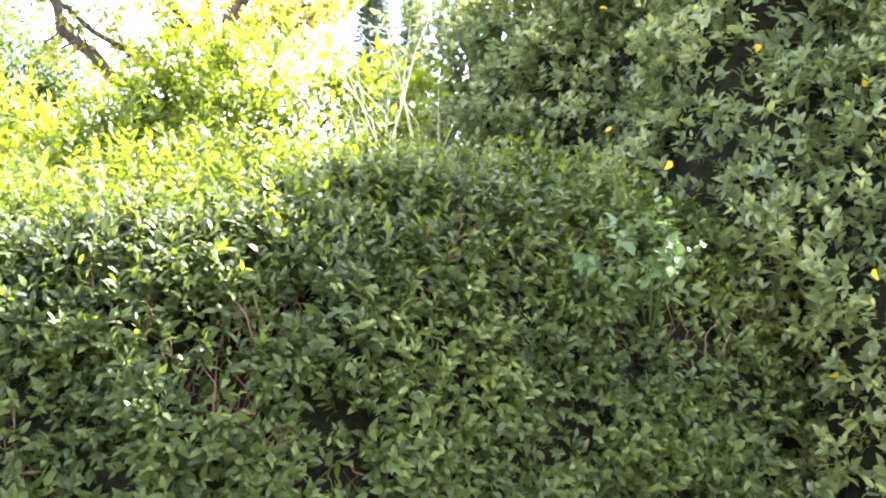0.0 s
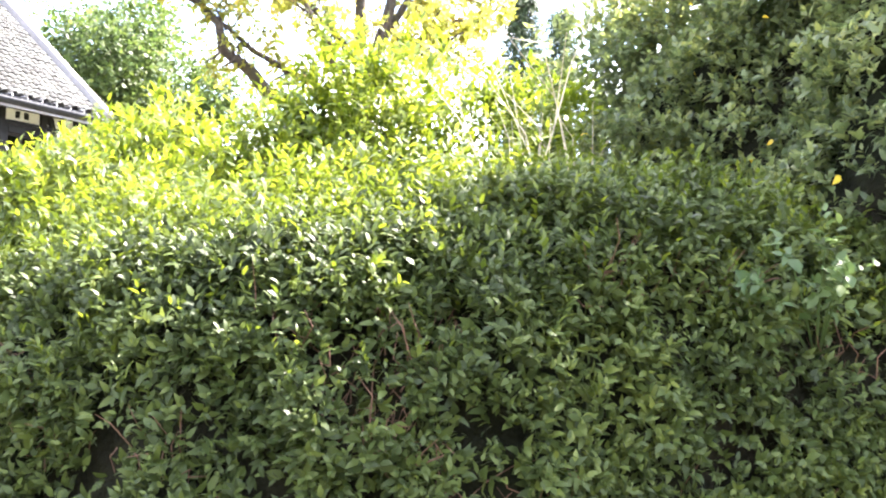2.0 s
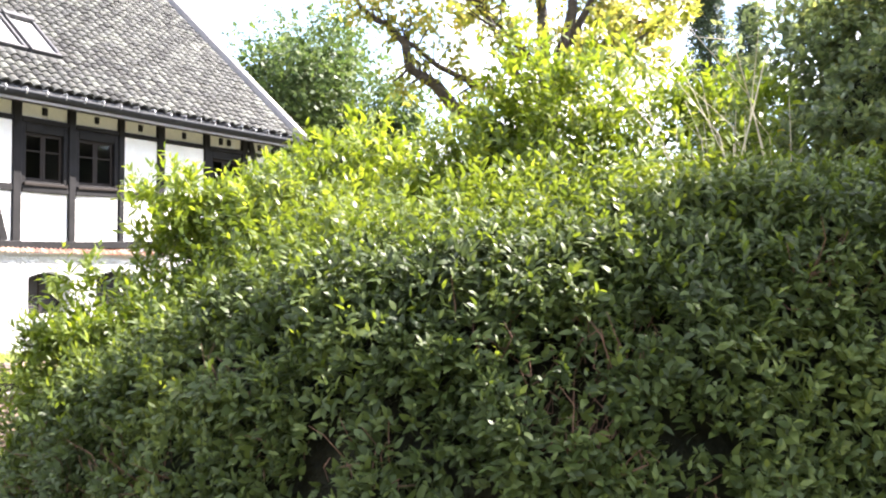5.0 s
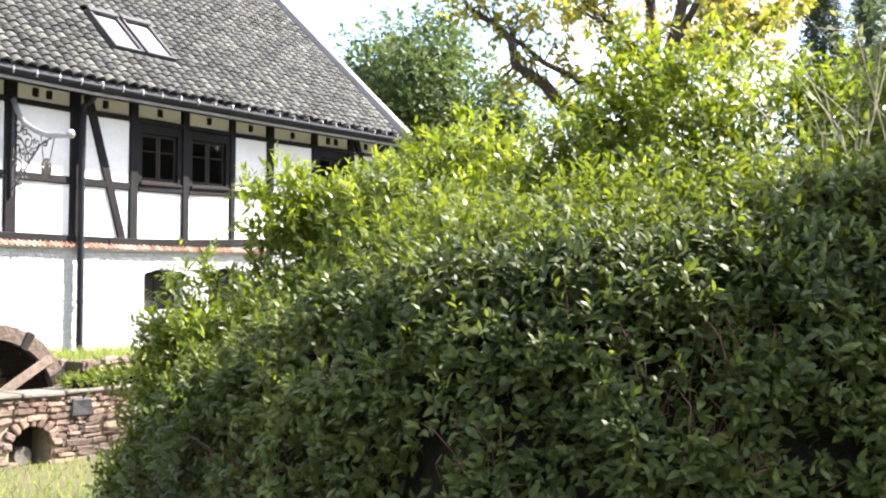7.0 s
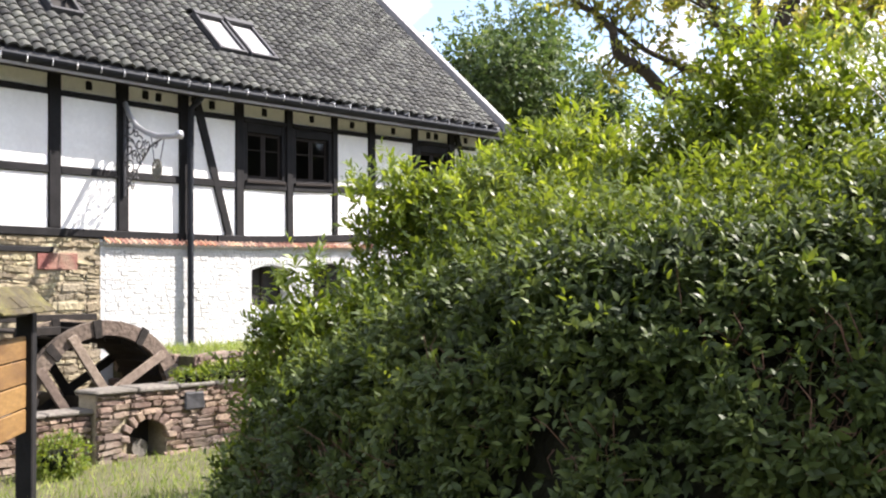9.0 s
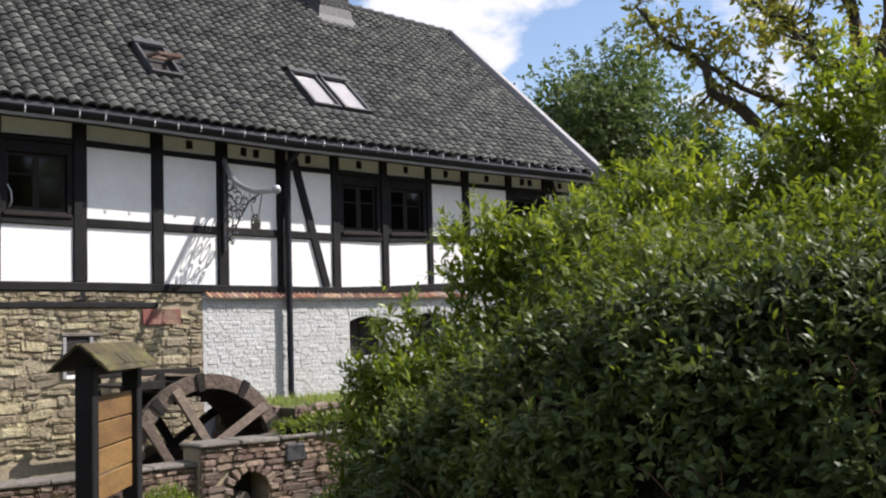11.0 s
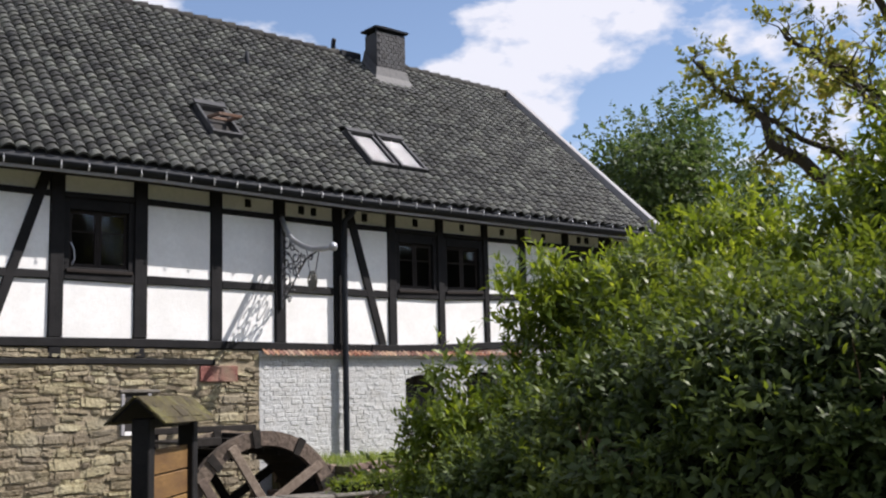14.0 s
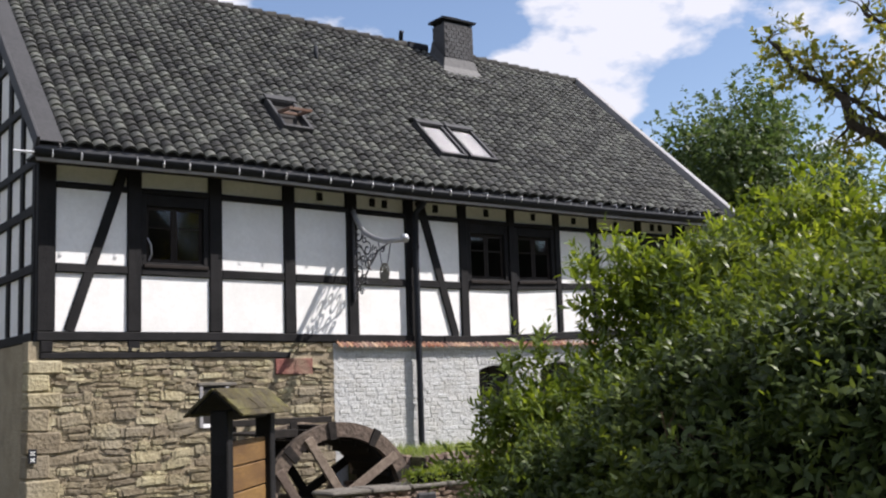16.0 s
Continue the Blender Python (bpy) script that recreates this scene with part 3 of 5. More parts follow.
def gable(x, sgn):
    """End wall: timber frame with plaster, up into the roof's triangle. sgn: which way it faces along x."""
    def yz(y):
        return EAVE_Z + (RIDGE_Z - EAVE_Z) * (1 - abs(y - RIDGE_Y) / (RIDGE_Y - EAVE_Y)) - 0.12
    inn, out = x - sgn * 0.03, x + sgn * 0.012
    lo, hi = min(out, x - sgn * 0.15), max(out, x - sgn * 0.15)
    p0, p1 = min(inn, x - sgn * 0.14), max(inn, x - sgn * 0.14)
    b = bmesh.new()
    prof = [(0.17, 1.745), (DEPTH, 1.745), (DEPTH, yz(DEPTH)), (RIDGE_Y, RIDGE_Z - 0.12), (0.17, yz(0.17))]
    f0 = [b.verts.new((p0, y, z)) for y, z in prof]
    f1 = [b.verts.new((p1, y, z)) for y, z in prof]
    b.faces.new(f0), b.faces.new(f1[::-1])
    for k in range(5):
        b.faces.new((f0[k], f1[k], f1[(k + 1) % 5], f0[(k + 1) % 5]))
    bmesh.ops.recalc_face_normals(b, faces=b.faces[:])
    part("gable_plaster", b, M_PLASTER, house)
    for y in [0.17 + 0.06, 0.95, 1.75, 2.6, 3.45, 4.3, 5.15, 6.0, 6.85, 7.7, 8.5]:
        part("timber_post", box(lo, hi, y - 0.09, y + 0.09, 1.75, yz(y) - 0.05, 0.012, 0.006), M_TIMBER, house)
    for z in (1.61, 2.6, 3.45, 4.15, 5.1, 6.05, 7.0):
        y0 = 0.165 if z < EAVE_Z - 0.2 else EAVE_Y + (z - EAVE_Z) / math.tan(SLOPE) + 0.25
        part("timber_rail", box(min(lo, hi) - 0.006, hi + 0.006, y0, 2 * RIDGE_Y - y0, z, z + 0.14, 0.012, 0.006), M_TIMBER, house)


gable(XL, -1)
gable(XR, 1)
part("back_wall", box(XL, XR, DEPTH - 0.15, DEPTH, -1.6, 4.3), M_PLASTER, house)
part("upper_floor", box(XL + 0.2, XR - 0.2, 0.22, DEPTH - 0.2, 1.45, 1.6), M_TIMBER, house)
part("base_wall", box(XL, XL + 0.35, 0.36, DEPTH - 0.152, -1.7, 1.605), M_MORTAR, house, "grey side wall of the base")
part("base_wall", box(XR - 0.35, XR, 0.36, DEPTH - 0.152, -1.7, 1.605), M_MORTAR, house)


# ---- roof ----
def roof_point(x, s, lift=0.0):
    """A point s metres up the front slope."""
    return Vector((x, EAVE_Y + s * math.cos(SLOPE) - lift * math.sin(SLOPE), EAVE_Z + s * math.sin(SLOPE) + lift * math.cos(SLOPE)))


RX0, RX1 = -0.30, 14.46


def roof_slab():
    b = bmesh.new()
    prof = [(EAVE_Y, EAVE_Z), (RIDGE_Y, RIDGE_Z), (2 * RIDGE_Y - EAVE_Y, EAVE_Z), (2 * RIDGE_Y - EAVE_Y, EAVE_Z - 0.1), (RIDGE_Y, RIDGE_Z - 0.13), (EAVE_Y, EAVE_Z - 0.1)]
    r = [[b.verts.new((x, y, z)) for y, z in prof] for x in (RX0, RX1)]
    for k in range(6):
        b.faces.new((r[0][k], r[0][(k + 1) % 6], r[1][(k + 1) % 6], r[1][k]))
    b.faces.new((r[0][0], r[0][5], r[0][4], r[0][1])), b.faces.new((r[0][1], r[0][4], r[0][3], r[0][2]))
    b.faces.new((r[1][0], r[1][1], r[1][4], r[1][5])), b.faces.new((r[1][1], r[1][2], r[1][3], r[1][4]))
    bmesh.ops.recalc_face_normals(b, faces=b.faces[:])
    return part("roof", b, M_SLATE, house, "dark grey pantile roof")


roof = roof_slab()


def facade_eaves():
    y = EAVE_Y - 0.055
    b = bmesh.new()
    n = 8
    ring0, ring1 = [], []
    for x, ring in ((RX0 - 0.05, ring0), (RX1 + 0.02, ring1)):
        for r in (0.095, 0.085):
            for k in range(n + 1):
                a = math.pi * k / n
                ring.append(b.verts.new((x, y - math.cos(a) * r, 4.235 - math.sin(a) * r)))
    m = n + 1
    for k in range(n):
        b.faces.new((ring0[k], ring0[k + 1], ring1[k + 1], ring1[k]))
        b.faces.new((ring0[m + k], ring1[m + k], ring1[m + k + 1], ring0[m + k + 1]))
    for r in (ring0, ring1):
        for k in range(n):
            b.faces.new((r[k], r[k + 1], r[m + k + 1], r[m + k]))
    b.faces.new((ring0[0], ring1[0], ring1[m], ring0[m])), b.faces.new((ring0[n], ring0[m + n], ring1[m + n], ring1[n]))
    bmesh.ops.recalc_face_normals(b, faces=b.faces[:])
    gutter = part("gutter", b, M_GUTTER, house, "dark half-round gutter", smooth=True)
    me = None
    for k in range(36):
        x = -0.11 + 0.405 * k
        if me is None:
            b = bmesh.new()
            tube([(0, y + 0.08, 4.25), (0, y + 0.03, 4.25), (0, y - 0.098, 4.255), (0, y - 0.10, 4.20), (0, y - 0.075, 4.15)], 0.012, 5, b)
            ob = part("gutter_bracket", b, M_ZINC, gutter)
            me = ob.data
            ob.matrix_basis = Matrix.Translation((x, 0, 0))
        else:
            child("gutter_bracket", me, gutter, m=Matrix.Translation((x, 0, 0)))
    part("eave_board", box(RX0, RX1, EAVE_Y - 0.01, EAVE_Y + 0.02, 4.07, 4.125, 0.004, 0.004), M_BOARD, house, "pale grey eave board")
    part("soffit", box(RX0, RX1, EAVE_Y + 0.022, -0.022, 4.15, 4.19), M_TIMBER, house)


facade_eaves()


def verges():
    for x, s in ((RX0, -1), (RX1, 1)):
        p, q = roof_point(x, -0.05, 0.06), roof_point(x, SLOPE_LEN + 0.02, 0.06)
        part("verge_board", bar(p + Vector((0.06 * (s > 0), 0, 0)), q + Vector((0.06 * (s > 0), 0, 0)), 0.17 if s > 0 else 0.05, 0.2, up=(0, 0, 1), bev=0.008), M_BOARD if s > 0 else M_SLATE, house, "pale verge board" if s > 0 else "dark verge board")
        if s < 0:
            b = bar(roof_point(x + 0.2, 0, 0.07), roof_point(x + 0.2, SLOPE_LEN, 0.07), 0.34, 0.02, up=(0, -math.sin(SLOPE), math.cos(SLOPE)), bev=0.004)
            part("verge_flashing", b, M_SLATE, house, "dark slate strip along the verge")
        p2 = Vector((x, 2 * RIDGE_Y - p.y, p.z))
        part("verge_board", bar(p2, (x, q.y, q.z), 0.05, 0.2), M_BOARD, house)
    part("eave_arm", bar((RX0 - 0.34, EAVE_Y - 0.1, 4.16), (RX0 - 0.02, EAVE_Y - 0.08, 4.17), 0.035, 0.035), M_ZINC, house, "zinc gutter outlet arm")


verges()
TILE_W, TILE_C = 0.215, 0.178


def tile_profile():
    """Across one tile: a broad rounded roll between narrow valleys."""
    return [(u * TILE_W, h) for u, h in ((0.0, 0.0), (0.09, 0.026), (0.22, 0.052), (0.40, 0.068), (0.58, 0.068), (0.74, 0.054), (0.87, 0.030), (0.97, 0.002), (1.05, -0.012))]


def tile_bm(bm, m):
    """One S-shaped pantile: curved sheet with a thick lower edge."""
    pr = tile_profile()
    rows = []
    for s, lift in ((-0.02, -0.004), (-0.02, 0.034), (TILE_C + 0.03, 0.0)):
        rows.append([bm.verts.new(m @ Vector((u, s, h + lift))) for u, h in pr])
    for r0, r1 in zip(rows, rows[1:]):
        for k in range(len(pr) - 1):
            bm.faces.new((r0[k], r0[k + 1], r1[k + 1], r1[k]))


def roof_frame(x, s):
    m = Matrix.Rotation(SLOPE, 4, "X")
    m.translation = roof_point(x, s, 0.01)
    return m


SKYLIGHTS = [(7.27, 7.90, 1.18, 2.40), (7.98, 8.63, 1.18, 2.40)]
HATCH = (4.03, 4.61, 1.32, 2.30)
CHIM = (9.80, 10.62, 3.55, 4.02)


def tiles():
    b = bmesh.new()
    tile_bm(b, Matrix())
    rest = bmesh.new()
    rng = random.Random(3)
    cols, rows = int((RX1 - RX0 - 0.45) / TILE_W), int(SLOPE_LEN / TILE_C)
    me = bpy.data.meshes.new("tile")
    b.to_mesh(me)
    b.free()
    me.materials.append(M_TILE)
    for j in range(rows):
        for i in range(cols):
            x, s = RX0 + 0.38 + i * TILE_W, 0.03 + j * TILE_C
            xm, sm = x + TILE_W / 2, s + TILE_C / 2
            if any(a - 0.05 < xm < c + 0.05 and p - 0.02 < sm < q + 0.05 for a, c, p, q in SKYLIGHTS + [HATCH]):
                continue
            if CHIM[0] - 0.05 < xm < CHIM[1] + 0.05 and sm > (CHIM[2] - EAVE_Y) / math.cos(SLOPE) - 0.1:
                continue
            sag = 0.02 * noise.noise(Vector((x * 0.35, s * 0.5, 3)))
            m = Matrix.Translation((0, 0, sag)) @ roof_frame(x, s) @ pose(0, 0, rng.uniform(0, 0.01), rng.uniform(-1.4, 1.4), rng.uniform(-2, 2), rng.uniform(-1.3, 1.3))
            if j < 10 and 1 <= i < 31:
                child("tile", me, roof, m=m)
            else:
                tile_bm(rest, m)
    ob = part("tiles", rest, M_TILE, roof, "rows of dark grey pantiles")
    tagged(ob, kind="stuff")
    for k in range(44):
        x = RX0 + 0.1 + k * 0.335
        if CHIM[0] - 0.3 < x < CHIM[1] - 0.05:
            continue
        bb = bmesh.new()
        tube([(x, RIDGE_Y, RIDGE_Z + 0.02), (x + 0.1, RIDGE_Y, RIDGE_Z + 0.03), (x + 0.36, RIDGE_Y, RIDGE_Z + 0.045)], [0.10, 0.105, 0.125], 10, bb)
        part("ridge_tile", bb, M_RIDGE, roof, smooth=True)


def roof_box(u0, u1, s0, s1, h0, h1, bev=0.006):
    b = box(u0, u1, s0, s1, h0, h1, bev)
    m = Matrix.Rotation(SLOPE, 4, "X")
    m.translation = roof_point(0, 0)
    b.transform(m)
    return b


def skylights():
    for a, c, p, q in SKYLIGHTS:
        w = part("roof_window", roof_box(a, c, p - 0.06, q + 0.04, 0.0, 0.05), M_LEAD, roof, "pair roof window with grey flashing")
        for s in ((a, a + 0.06, p, q), (c - 0.06, c, p, q), (a + 0.06, c - 0.06, q - 0.12, q), (a + 0.06, c - 0.06, p, p + 0.06)):
            part("frame", roof_box(*s, 0.05, 0.13), M_LEAD if s[2] == p and s[3] != q else M_SLATE, w)
        part("blind", roof_box(a + 0.06, c - 0.06, p + 0.06, q - 0.12, 0.052, 0.07), M_CURTAIN, w, "pale blind behind the pane")
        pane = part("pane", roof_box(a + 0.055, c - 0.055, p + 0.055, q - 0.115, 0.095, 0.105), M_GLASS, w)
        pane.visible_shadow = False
        part("hood", roof_box(a - 0.01, c + 0.01, q - 0.11, q + 0.02, 0.131, 0.16), M_LEAD, w)
    a, c, p, q = HATCH
    h = part("roof_hatch", roof_box(a, c, p - 0.05, q, 0.0, 0.04), M_SLATE, roof, "small open roof hatch with pine sash")
    for s in ((a, a + 0.06, p, q), (c - 0.06, c, p, q), (a + 0.06, c - 0.06, q - 0.07, q), (a + 0.06, c - 0.06, p, p + 0.06)):
        part("frame", roof_box(*s, 0.04, 0.15), M_SLATE, h)
    # near-black plate paints the shade inside the hatch
    part("dark_opening", roof_box(a + 0.06, c - 0.06, p + 0.06, q - 0.07, 0.041, 0.05), M_ROOMSHADE, h)
    m0 = roof_point(0, p + 0.42, 0.17)
    tilt = Matrix.Translation(m0) @ Matrix.Rotation(SLOPE - radians(38), 4, "X")
    for s in ((a + 0.07, a + 0.13, -0.36, 0.12), (c - 0.13, c - 0.07, -0.36, 0.12), (a + 0.13, c - 0.13, 0.06, 0.12), (a + 0.13, c - 0.13, -0.36, -0.30)):
        b = box(*s, 0.0, 0.05, 0.005)
        b.transform(tilt)
        part("sash", b, M_REDWOOD, h, "reddish pine sash")
    part("hood", roof_box(a - 0.02, c + 0.02, q - 0.06, q + 0.09, 0.14, 0.18), M_LEAD, h)


skylights()


def chimney():
    x0, x1, y0, y1 = CHIM
    ch = part("chimney", box(x0, x1, y0, y1, 7.6, 9.22, 0.01), M_SLATE, house, "slate-clad chimney with dark cap")
    rng = random.Random(8)
    for j in range(13):
        z = 8.05 + j * 0.092
        n = 6
        for i in range(n):
            w = (x1 - x0) / n
            xa = x0 + i * w + (w / 2 if j % 2 else 0)
            xb = min(xa + w - 0.006, x1)
            if xb - xa > 0.02:
                part("slate", box(xa, xb, y0 - 0.016 - 0.004 * rng.random(), y0 - 0.002, z, z + 0.088, 0.003), M_LEAD if rng.random() < 0.35 else M_SLATE, ch)
    b = bmesh.new()
    ring = []
    for z, e in ((7.80, 0.42), (7.88, 0.27), (8.0, 0.15), (8.16, 0.07), (8.38, 0.022)):
        ring.append([b.verts.new(v) for v in ((x0 - e, y0 - e, z), (x1 + e, y0 - e, z), (x1 + e, y1, z + 0.5), (x0 - e, y1, z + 0.5))])
    for r0, r1 in zip(ring, ring[1:]):
        for k in range(4):
            b.faces.new((r0[k], r0[(k + 1) % 4], r1[(k + 1) % 4], r1[k]))
    part("flashing", b, M_LEAD, ch, "flared lead flashing", smooth=False)
    cap = part("cap", box(x0 - 0.07, x1 + 0.07, y0 - 0.07, y1 + 0.07, 9.30, 9.34, 0.01), M_GUTTER, ch, "thin dark cap on four feet")
    b = bmesh.new()
    t = [b.verts.new(v) for v in ((x0 - 0.08, y0 - 0.08, 9.342), (x1 + 0.08, y0 - 0.08, 9.342), (x1 + 0.08, y1 + 0.08, 9.342), (x0 - 0.08, y1 + 0.08, 9.342))]
    top = b.verts.new(((x0 + x1) / 2, (y0 + y1) / 2, 9.50))
    for k in range(4):
        b.faces.new((t[k], t[(k + 1) % 4], top))
    part("cap_top", b, M_GUTTER, cap)
    for x in (x0 + 0.05, x1 - 0.05):
        for y in (y0 + 0.05, y1 - 0.05):
            part("cap_foot", box(x - 0.03, x + 0.03, y - 0.03, y + 0.03, 9.222, 9.302), M_GUTTER, cap)


chimney()
b = bmesh.new()
tube([roof_point(6.04, 4.62, 0.0), roof_point(6.04, 4.66, 0.1), Vector(roof_point(6.04, 4.68, 0.1)) + Vector((0, 0, 0.22))], 0.045, 8, b)
part("vent_pipe", b, M_GUTTER, roof, "dark vent pipe", smooth=True)
b = bmesh.new()
tube([(9.1, 4.32, 8.72), (9.1, 4.3, 9.02), (9.08, 4.24, 9.08)], 0.055, 8, b)
part("vent_pipe", b, M_GUTTER, roof, smooth=True)
part("ridge_flashing", box(9.2, 9.78, RIDGE_Y - 0.16, RIDGE_Y + 0.1, RIDGE_Z - 0.05, RIDGE_Z + 0.13, 0.03), M_GUTTER, roof, "dark sheet beside the chimney")

# ---- lower walls ----
stone_wall = part("stone_wall", box(XL - 0.1, 4.72, 0.018, 0.36, -1.7, 1.602), M_MORTAR, house, "rubble wall of tan sandstone")
CELLAR = ((7.77, 8.65), (9.25, 10.21))
b = bmesh.new()
for s in ((4.722, XR, -1.7, 0.42), (4.722, XR, 1.19, 1.602), (4.722, 7.77, 0.42, 1.19), (8.65, 9.25, 0.42, 1.19), (10.21, XR, 0.42, 1.19)):
    box(s[0], s[1], 0.007, 0.36, s[2], s[3], bm=b)
brick_wall = part("brick_wall", b, M_WMORTAR, house, "whitewashed brick wall")


def tile_strip():
    """The little pent of terracotta tiles under the sill."""
    strip = part("tile_strip", box(4.74, 10.9, -0.05, 0.03, 1.50, 1.56), M_WMORTAR, house)
    b = bmesh.new()
    rows = []
    for y, z in ((-0.11, 1.50), (-0.11, 1.525), (0.0, 1.60)):
        rows.append([b.verts.new((0.095 * k / 6, y, z + 0.018 * math.sin(math.pi * 2 * k / 6))) for k in range(7)])
    for r0, r1 in zip(rows, rows[1:]):
        for k in range(6):
            b.faces.new((r0[k], r0[k + 1], r1[k + 1], r1[k]))
    me = bpy.data.meshes.new("tile")
    b.to_mesh(me)
    b.free()
    me.materials.append(M_TERRA)
    for k in range(62):
        child("tile", me, strip, m=pose(4.76 + k * 0.098, random.uniform(-0.006, 0.006), random.uniform(-0.004, 0.004)))


tile_strip()


def low_windows():
    for x0, x1 in CELLAR:
        # near-black plate at the back paints the shade in the opening
        w = part("cellar_window", box(x0 + 0.001, x1 - 0.001, 0.30, 0.34, 0.42, 1.19), M_ROOMSHADE, house, "small dark arched opening")
        for xa in (x0 + 0.002, (x0 + x1) / 2 - 0.025, x1 - 0.052):
            part("frame", box(xa, xa + 0.05, 0.26, 0.298, 0.42, 1.19, 0.003), M_SASH, w)
        # flat segmental arch of whitewashed bricks over the opening
        b = bmesh.new()
        n, rise = 10, 0.085
        xm, half = (x0 + x1) / 2, (x1 - x0) / 2
        rows = []
        for k in range(n + 1):
            x = x0 + 0.002 + (x1 - x0 - 0.004) * k / n
            zl = 1.188 - rise * ((x - xm) / half) ** 2
            rows.append([b.verts.new(v) for v in ((x, 0.004, zl - 0.004), (x, 0.004, 1.189), (x, 0.25, 1.189), (x, 0.25, zl - 0.004))])
        for r0, r1 in zip(rows, rows[1:]):
            for k in range(4):
                b.faces.new((r0[k], r0[(k + 1) % 4], r1[(k + 1) % 4], r1[k]))
        b.faces.new(rows[0][::-1]), b.faces.new(rows[-1])
        bmesh.ops.recalc_face_normals(b, faces=b.faces[:])
        part("arch", b, M_WBRICK, w)
        for k in range(11):
            xa = x0 - 0.02 + (x1 - x0 + 0.04) * k / 11
            part("brick", box(xa, xa + (x1 - x0) / 11 - 0.006, -0.004 - random.uniform(0, 0.006), 0.03, 1.192, 1.30, 0.01, 0.006), M_WBRICK, w)


low_windows()
# flat near-black plate stands for the shaded window recess
wi = part("stone_window", box(2.36, 2.80, 0.0, 0.03, 0.26, 0.90), M_ROOMSHADE, house, "small window with a stone surround")
for s in ((2.33, 2.385), (2.755, 2.81)):
    part("frame", box(s[0], s[1], -0.03, 0.03, 0.26, 0.90, 0.006), M_BOARD, wi)
part("lintel", box(2.3, 2.95, -0.035, 0.03, 0.901, 0.96, 0.012, 0.006), M_COPING, wi)
part("frame", box(2.387, 2.753, -0.02, 0.018, 0.56, 0.6, 0.004), M_SASH, wi)
part("frame", box(2.387, 2.753, -0.02, 0.018, 0.26, 0.32, 0.004), M_PLASTER, wi)

b = bmesh.new()
tube([(6.40, -0.5, 4.16), (6.40, -0.34, 4.04), (6.37, -0.14, 3.92), (6.37, -0.12, 3.0), (6.37, -0.12, -0.18), (6.41, -0.15, -0.3)], 0.056, 10, b)
pipe = part("downpipe", b, M_GUTTER, house, "dark downpipe from the gutter", smooth=True)
for z in (3.3, 2.66, 1.68, 0.6):
    b = bmesh.new()
    tube([(6.37, -0.12, z - 0.025), (6.37, -0.12, z + 0.025)], 0.066, 10, b)
    part("pipe_clip", b, M_GUTTER, pipe)
part("red_plaque", box(3.64, 4.31, -0.02, 0.02, 1.07, 1.335, 0.01, 0.01), M_REDSTONE, house, "weathered red painted stone block")
pl = part("marker_plate", box(-0.215, -0.105, -0.075, -0.055, -0.11, 0.09, 0.002), M_GUTTER, house, "small black plate with two white signs")
for z in (0.03, -0.06):
    for s in (-1, 1):
        part("mark", bar((-0.16 - 0.028 * s, -0.077, z - 0.025), (-0.16 + 0.028 * s, -0.077, z + 0.025), 0.014, 0.004, up=(0, 1, 0), bev=0), M_PLASTER, pl)


# ---- iron hanging sign ----
def spiral(cy, cz, r, turns, start, x, sgn=1):
    pts = []
    for k in range(14):
        a = start + sgn * turns * 2 * math.pi * k / 13
        rr = r * (1 - 0.8 * k / 13)
        pts.append((x, cy + math.cos(a) * rr, cz + math.sin(a) * rr))
    return pts


